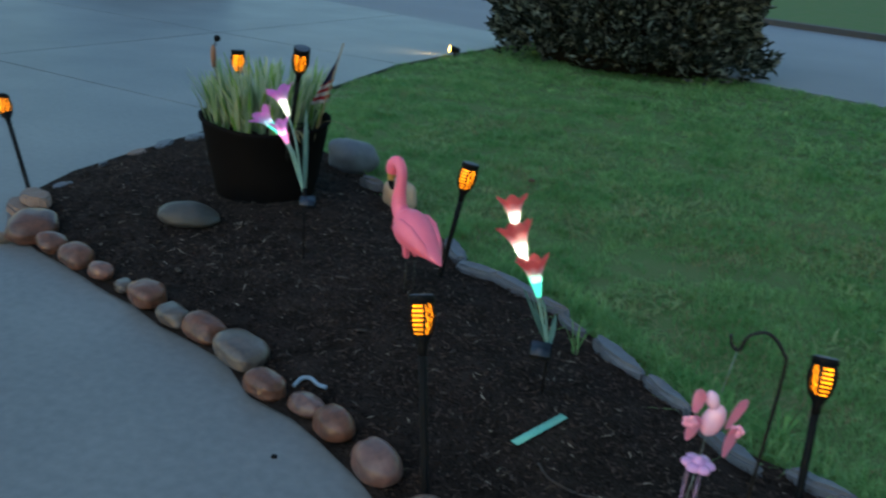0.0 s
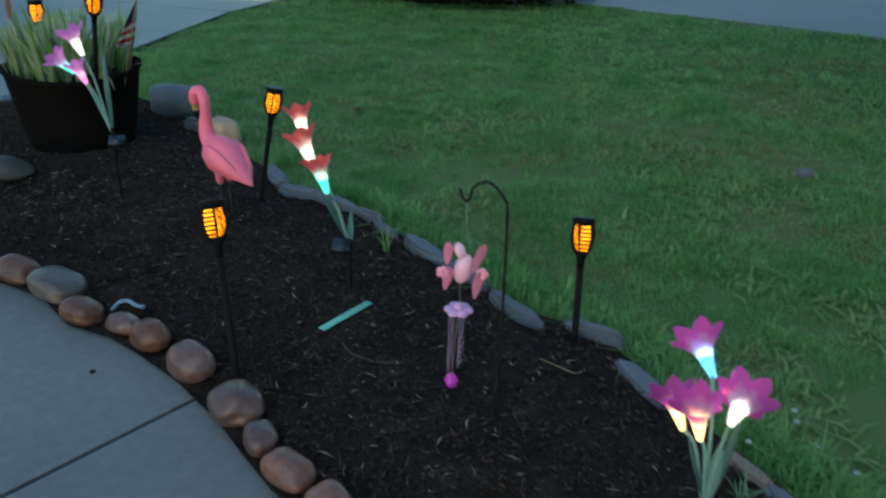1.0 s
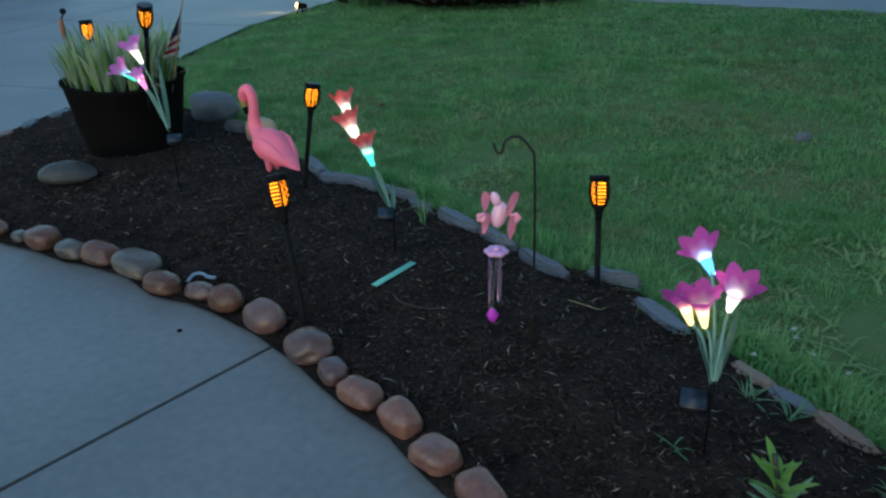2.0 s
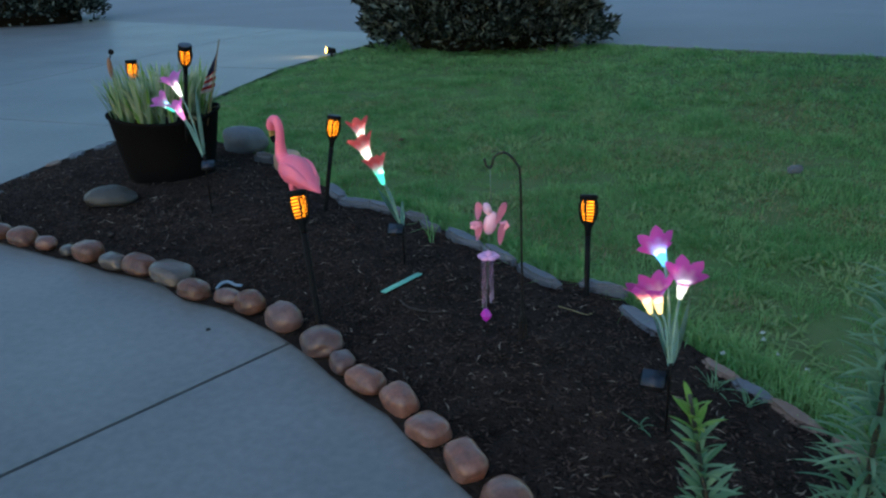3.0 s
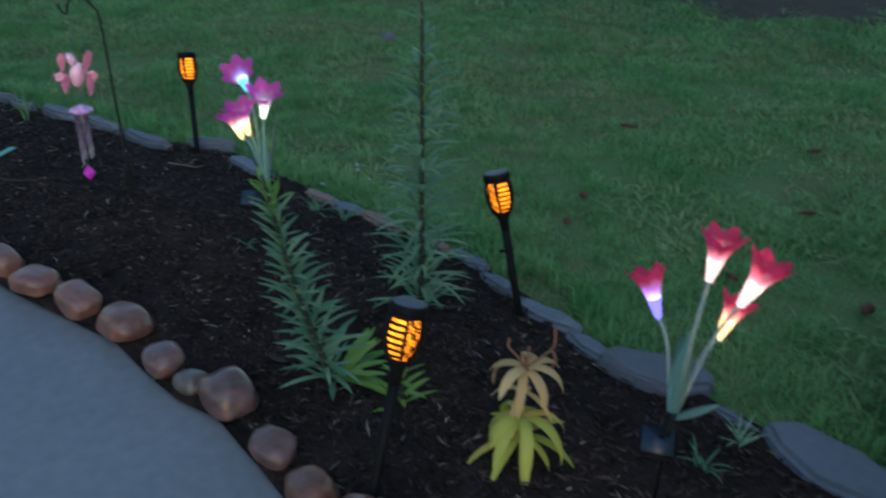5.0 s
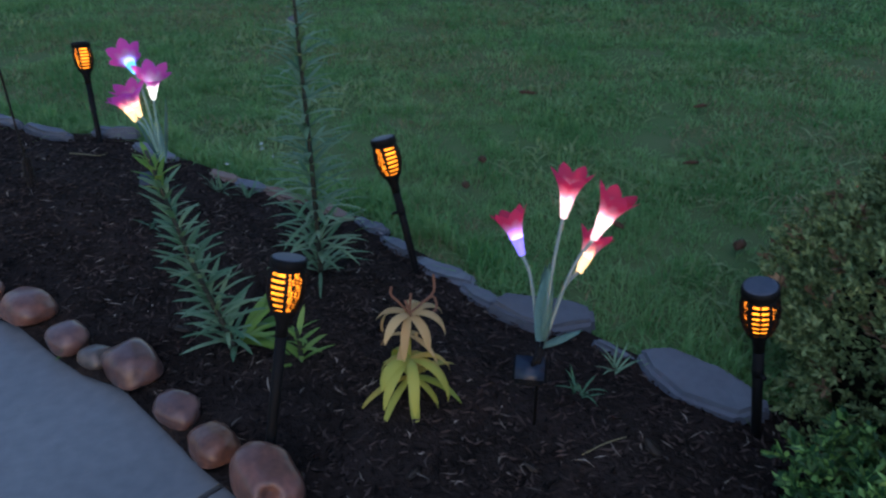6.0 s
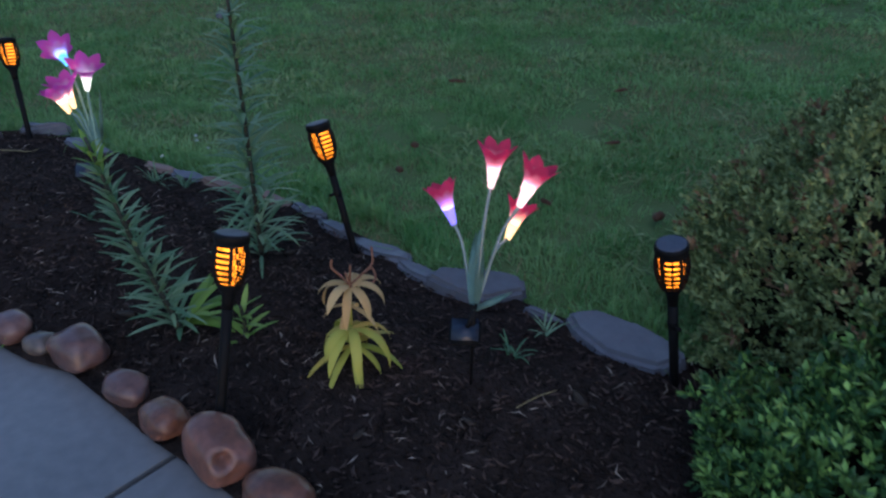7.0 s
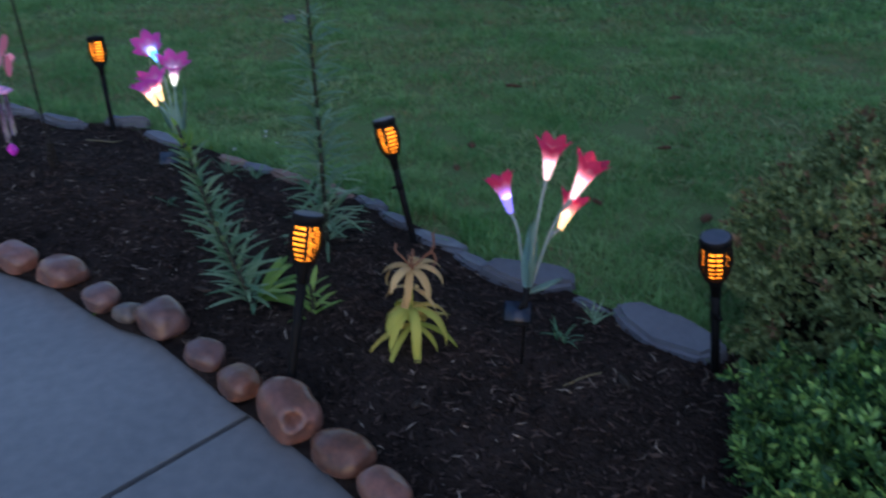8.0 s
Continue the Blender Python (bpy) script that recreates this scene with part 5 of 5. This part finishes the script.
def build_tree():
    e = empty("lawn_tree", (5.75, 5.05, 0))
    bm = bmesh.new()
    tube(bm, spline([(0, 0, -0.06), (0.0, 0.0, 0.06), (0.01, 0, 0.5), (0.05, 0.02, 1.3), (0.06, 0.02, 2.4)], 8), [0.19 - 0.07 * min(1, i / 8) - 0.03 * i / 32 for i in range(33)], 14)
    for v in bm.verts:
        v.co.x += 0.012 * noise.noise(v.co * 9)
        v.co.y += 0.012 * noise.noise(v.co * 9 + Vector((7, 0, 0)))
    part("trunk", bm, BARK, e)
    for i in range(6):
        a = 1.05 * i
        bm = bmesh.new()
        tube(bm, spline([(0.06, 0.02, 1.9 + 0.08 * i), (0.06 + 0.7 * math.cos(a), 0.7 * math.sin(a), 2.5 + 0.1 * i), (2.3 * math.cos(a), 2.3 * math.sin(a), 3.5 + 0.18 * i)], 6), [0.06 - 0.045 * j / 12 for j in range(13)], 8)
        part("limb", bm, BARK, e)
    # unseen crown, its spread chosen to shade the right side of the lawn
    v, f = shell_leaves(36000, (0, 0, 3.4), (3.9, 3.9, 2.2), 0.16, 0.05, 0.3, 0.35, 1.9)
    o = new("crown", array_mesh("crown", v, f, LILYLEAF))
    o.parent = e
    tagged(e, "lawn tree with dark bark standing in a mulch ring", "tree")
    bm = bmesh.new()
    n = 48
    loops = []
    for k in (0.02, 0.3, 0.6, 0.85, 1.0):
        loops.append([(5.8 + 1.36 * k * (1 + 0.15 * math.sin(7 * a)) * math.cos(a), 4.9 + 1.1 * k * (1 + 0.15 * math.sin(7 * a)) * math.sin(a), 0.045 - 0.07 * k * k + 0.01 * noise.noise((4 * k * math.cos(a), 4 * k * math.sin(a), 0))) for a in (2 * math.pi * i / n for i in range(n))])
    rings(bm, loops, close_end=False)
    tagged(part("tree_mulch", bm, RINGSOIL), "low ring of brown mulch round the tree", "mulch", kind="structure")


def build_spot():
    e = empty("spot_light", (-2.2, 8.78, 0))
    bm = bmesh.new()
    tube(bm, [(0, 0, -0.05), (0, 0, 0.06)], 0.012, 8)
    part("stake", bm, BLACK, e)
    m = pose(0, 0, 0.07, 0, -84, 8) @ Matrix.Scale(0.85, 4)
    bm = bmesh.new()
    lathe(bm, [(0.025, -0.07), (0.035, -0.05), (0.045, 0.03), (0.052, 0.055), (0.046, 0.055), (0.04, 0.03)], 18, m, close_end=False)
    part("housing", bm, BLACK, e)
    bm = bmesh.new()
    lathe(bm, [(0.043, 0.030), (0.045, 0.056), (0.036, 0.072), (0.018, 0.080)], 18, m)
    part("lens", bm, glow("spot_lens", (1.0, 0.56, 0.10), 4.5), e, "glowing warm yellow lens")
    tagged(e, "small black spot light glowing warm at the lawn edge", "spot light")
    lamp = new("spot_beam", bpy.data.lights.new("spot_beam", "SPOT"))
    lamp.data.energy, lamp.data.color, lamp.data.spot_size, lamp.data.spot_blend, lamp.data.shadow_soft_size = 9.0, (1.0, 0.66, 0.25), radians(70), 0.7, 0.03
    lamp.matrix_world = look((-2.265, 8.772, 0.095), (-3.3, 8.60, 0.0))


# ---- small clutter ----
def build_clutter():
    def strip(name, pts, r, mat, label, category, flat=1.0, n=8):
        bm = bmesh.new()
        tube(bm, spline(pts, 5), r, n, flat=flat)
        tagged(part(name, bm, mat), label, category)
    g = lambda x, y, d=0.008: (x, y, ground_at(x, y) + d)
    bm = bmesh.new()
    a, b = Vector(g(-0.028, 1.758, 0.014)), Vector(g(0.082, 1.948, 0.014))
    d = (b - a).normalized()
    m = Matrix.Translation((a + b) / 2) @ d.to_track_quat("X", "Z").to_matrix().to_4x4()
    box(bm, ((b - a).length, 0.026, 0.004), m, 0.0015)
    tagged(part("plant_marker", bm, MINT), "mint green plastic strip lying on the mulch", "plant marker")
    strip("plastic_clip", [g(-0.735, 1.84), g(-0.725, 1.875, 0.016), g(-0.700, 1.885, 0.016), g(-0.665, 1.868, 0.012), g(-0.635, 1.862, 0.012)], 0.0065, PALEPLASTIC, "pale blue bent plastic piece on the mulch", "plastic scrap")
    for x, y, ang, l in ((-0.32, 2.31, 0.5, 0.045), (-0.33, 2.17, 1.2, 0.03), (-0.68, 2.19, 0.2, 0.05), (-1.48, 2.37, 2.4, 0.06), (-0.91, 2.55, 0.1, 0.06), (0.90, 0.37, 2.4, 0.06), (1.22, -0.30, 0.6, 0.045), (1.69, -0.45, 1.4, 0.06), (1.33, 0.50, 0.1, 0.04), (0.45, 1.1, 0.8, 0.04), (0.75, 0.75, 0.2, 0.035), (1.45, -0.4, 1.9, 0.04)):
        bm = bmesh.new()
        leaf(bm, (0, 0, 0), ang, radians(8), l, l * 0.42, 0.4, 5, 0.2)
        bmesh.ops.solidify(bm, geom=bm.faces[:], thickness=0.002)
        ob = part("bark_flake", bm, PALECHIP)
        ob.location = g(x, y, 0.012)
        tagged(ob, "pale flake of wood lying on the mulch", "bark flake", "pale flakes on the mulch")
    strip("twig", [g(0.05, 1.70, 0.012), g(0.09, 1.65, 0.012), g(0.17, 1.62, 0.01), g(0.24, 1.63, 0.01)], 0.003, BARK, "thin brown twig on the mulch", "twig")
    strip("twig", [g(0.63, 1.74, 0.010), g(0.68, 1.71, 0.012), g(0.73, 1.69, 0.010), g(0.76, 1.72, 0.010)], 0.002, STRAW, "pale bent twig on the mulch", "twig")
    strip("twig", [g(1.55, -0.395, 0.012), g(1.61, -0.384, 0.015), g(1.665, -0.376, 0.012)], 0.0013, STRAW, "thin straight straw on the mulch", "twig")
    for x, y, s in ((-0.48, 4.41, 0.09), (2.60, 1.89, 0.09), (2.09, 1.22, 0.07), (1.93, 1.02, 0.06), (2.55, 0.29, 0.08), (2.83, 0.86, 0.07), (2.25, 0.55, 0.06), (3.3, 1.4, 0.08), (-0.36, 3.0, 0.09)):
        bm = bmesh.new()
        leaf(bm, (0, 0, 0), rng.uniform(0, 6), radians(15), s, s * 0.5, 0.8, 6, 0.5)
        bmesh.ops.solidify(bm, geom=bm.faces[:], thickness=0.0012)
        ob = part("fallen_leaf", bm, BROWNLEAF)
        ob.location = (x, y, 0.012)
        tagged(ob, "curled brown fallen leaf lying on the lawn", "leaf", "fallen leaves on the lawn")
    flagstone(1.945, 3.70, 0.11, 10, SLATE, "pale stone lying in the lawn", 0.045, 0.5, "loose stones on the lawn")
    for x, y in ((1.31, 1.57), (1.33, 1.47), (1.16, 1.46), (1.32, 1.62), (1.40, 1.38)):
        e = empty("clover_flower", (x, y, -0.03))
        bm = bmesh.new()
        tube(bm, [(0, 0, 0), (0.003, 0.002, 0.055)], 0.0012, 6)
        part("stalk", bm, GRASS, e)
        bm = bmesh.new()
        for i in range(14):
            leaf(bm, (0.003, 0.002, 0.052), rng.uniform(0, 6.28), radians(rng.uniform(0, 85)), 0.011, 0.005, 0.3, 3, 0.3)
        part("head", bm, WHITEP, e)
        tagged(e, "small white clover flower in the lawn", "flower", "clover flowers in the lawn")
    bm = bmesh.new()
    lathe(bm, [(0.009, 0.0), (0.008, 0.004), (0.003, 0.006)], 10, pose(-0.641, 1.536, 0.0))
    tagged(part("pebble", bm, BLACK), "tiny dark pebble on the concrete walk", "pebble")


build_edging()
build_torches()
build_lilies()
build_flamingo()
build_hook()
build_pot()
build_living()
build_shrubs()
build_tree()
build_spot()
build_clutter()
chips("bark_mulch", "shredded dark brown bark mulch", CHIP, 52000, 0.010, 0.048, 0.0045)
chips("pale_shreds", "scattered paler wood shreds in the mulch", PALECHIP, 2600, 0.010, 0.060, 0.0024, 0.009)
build_lawn()
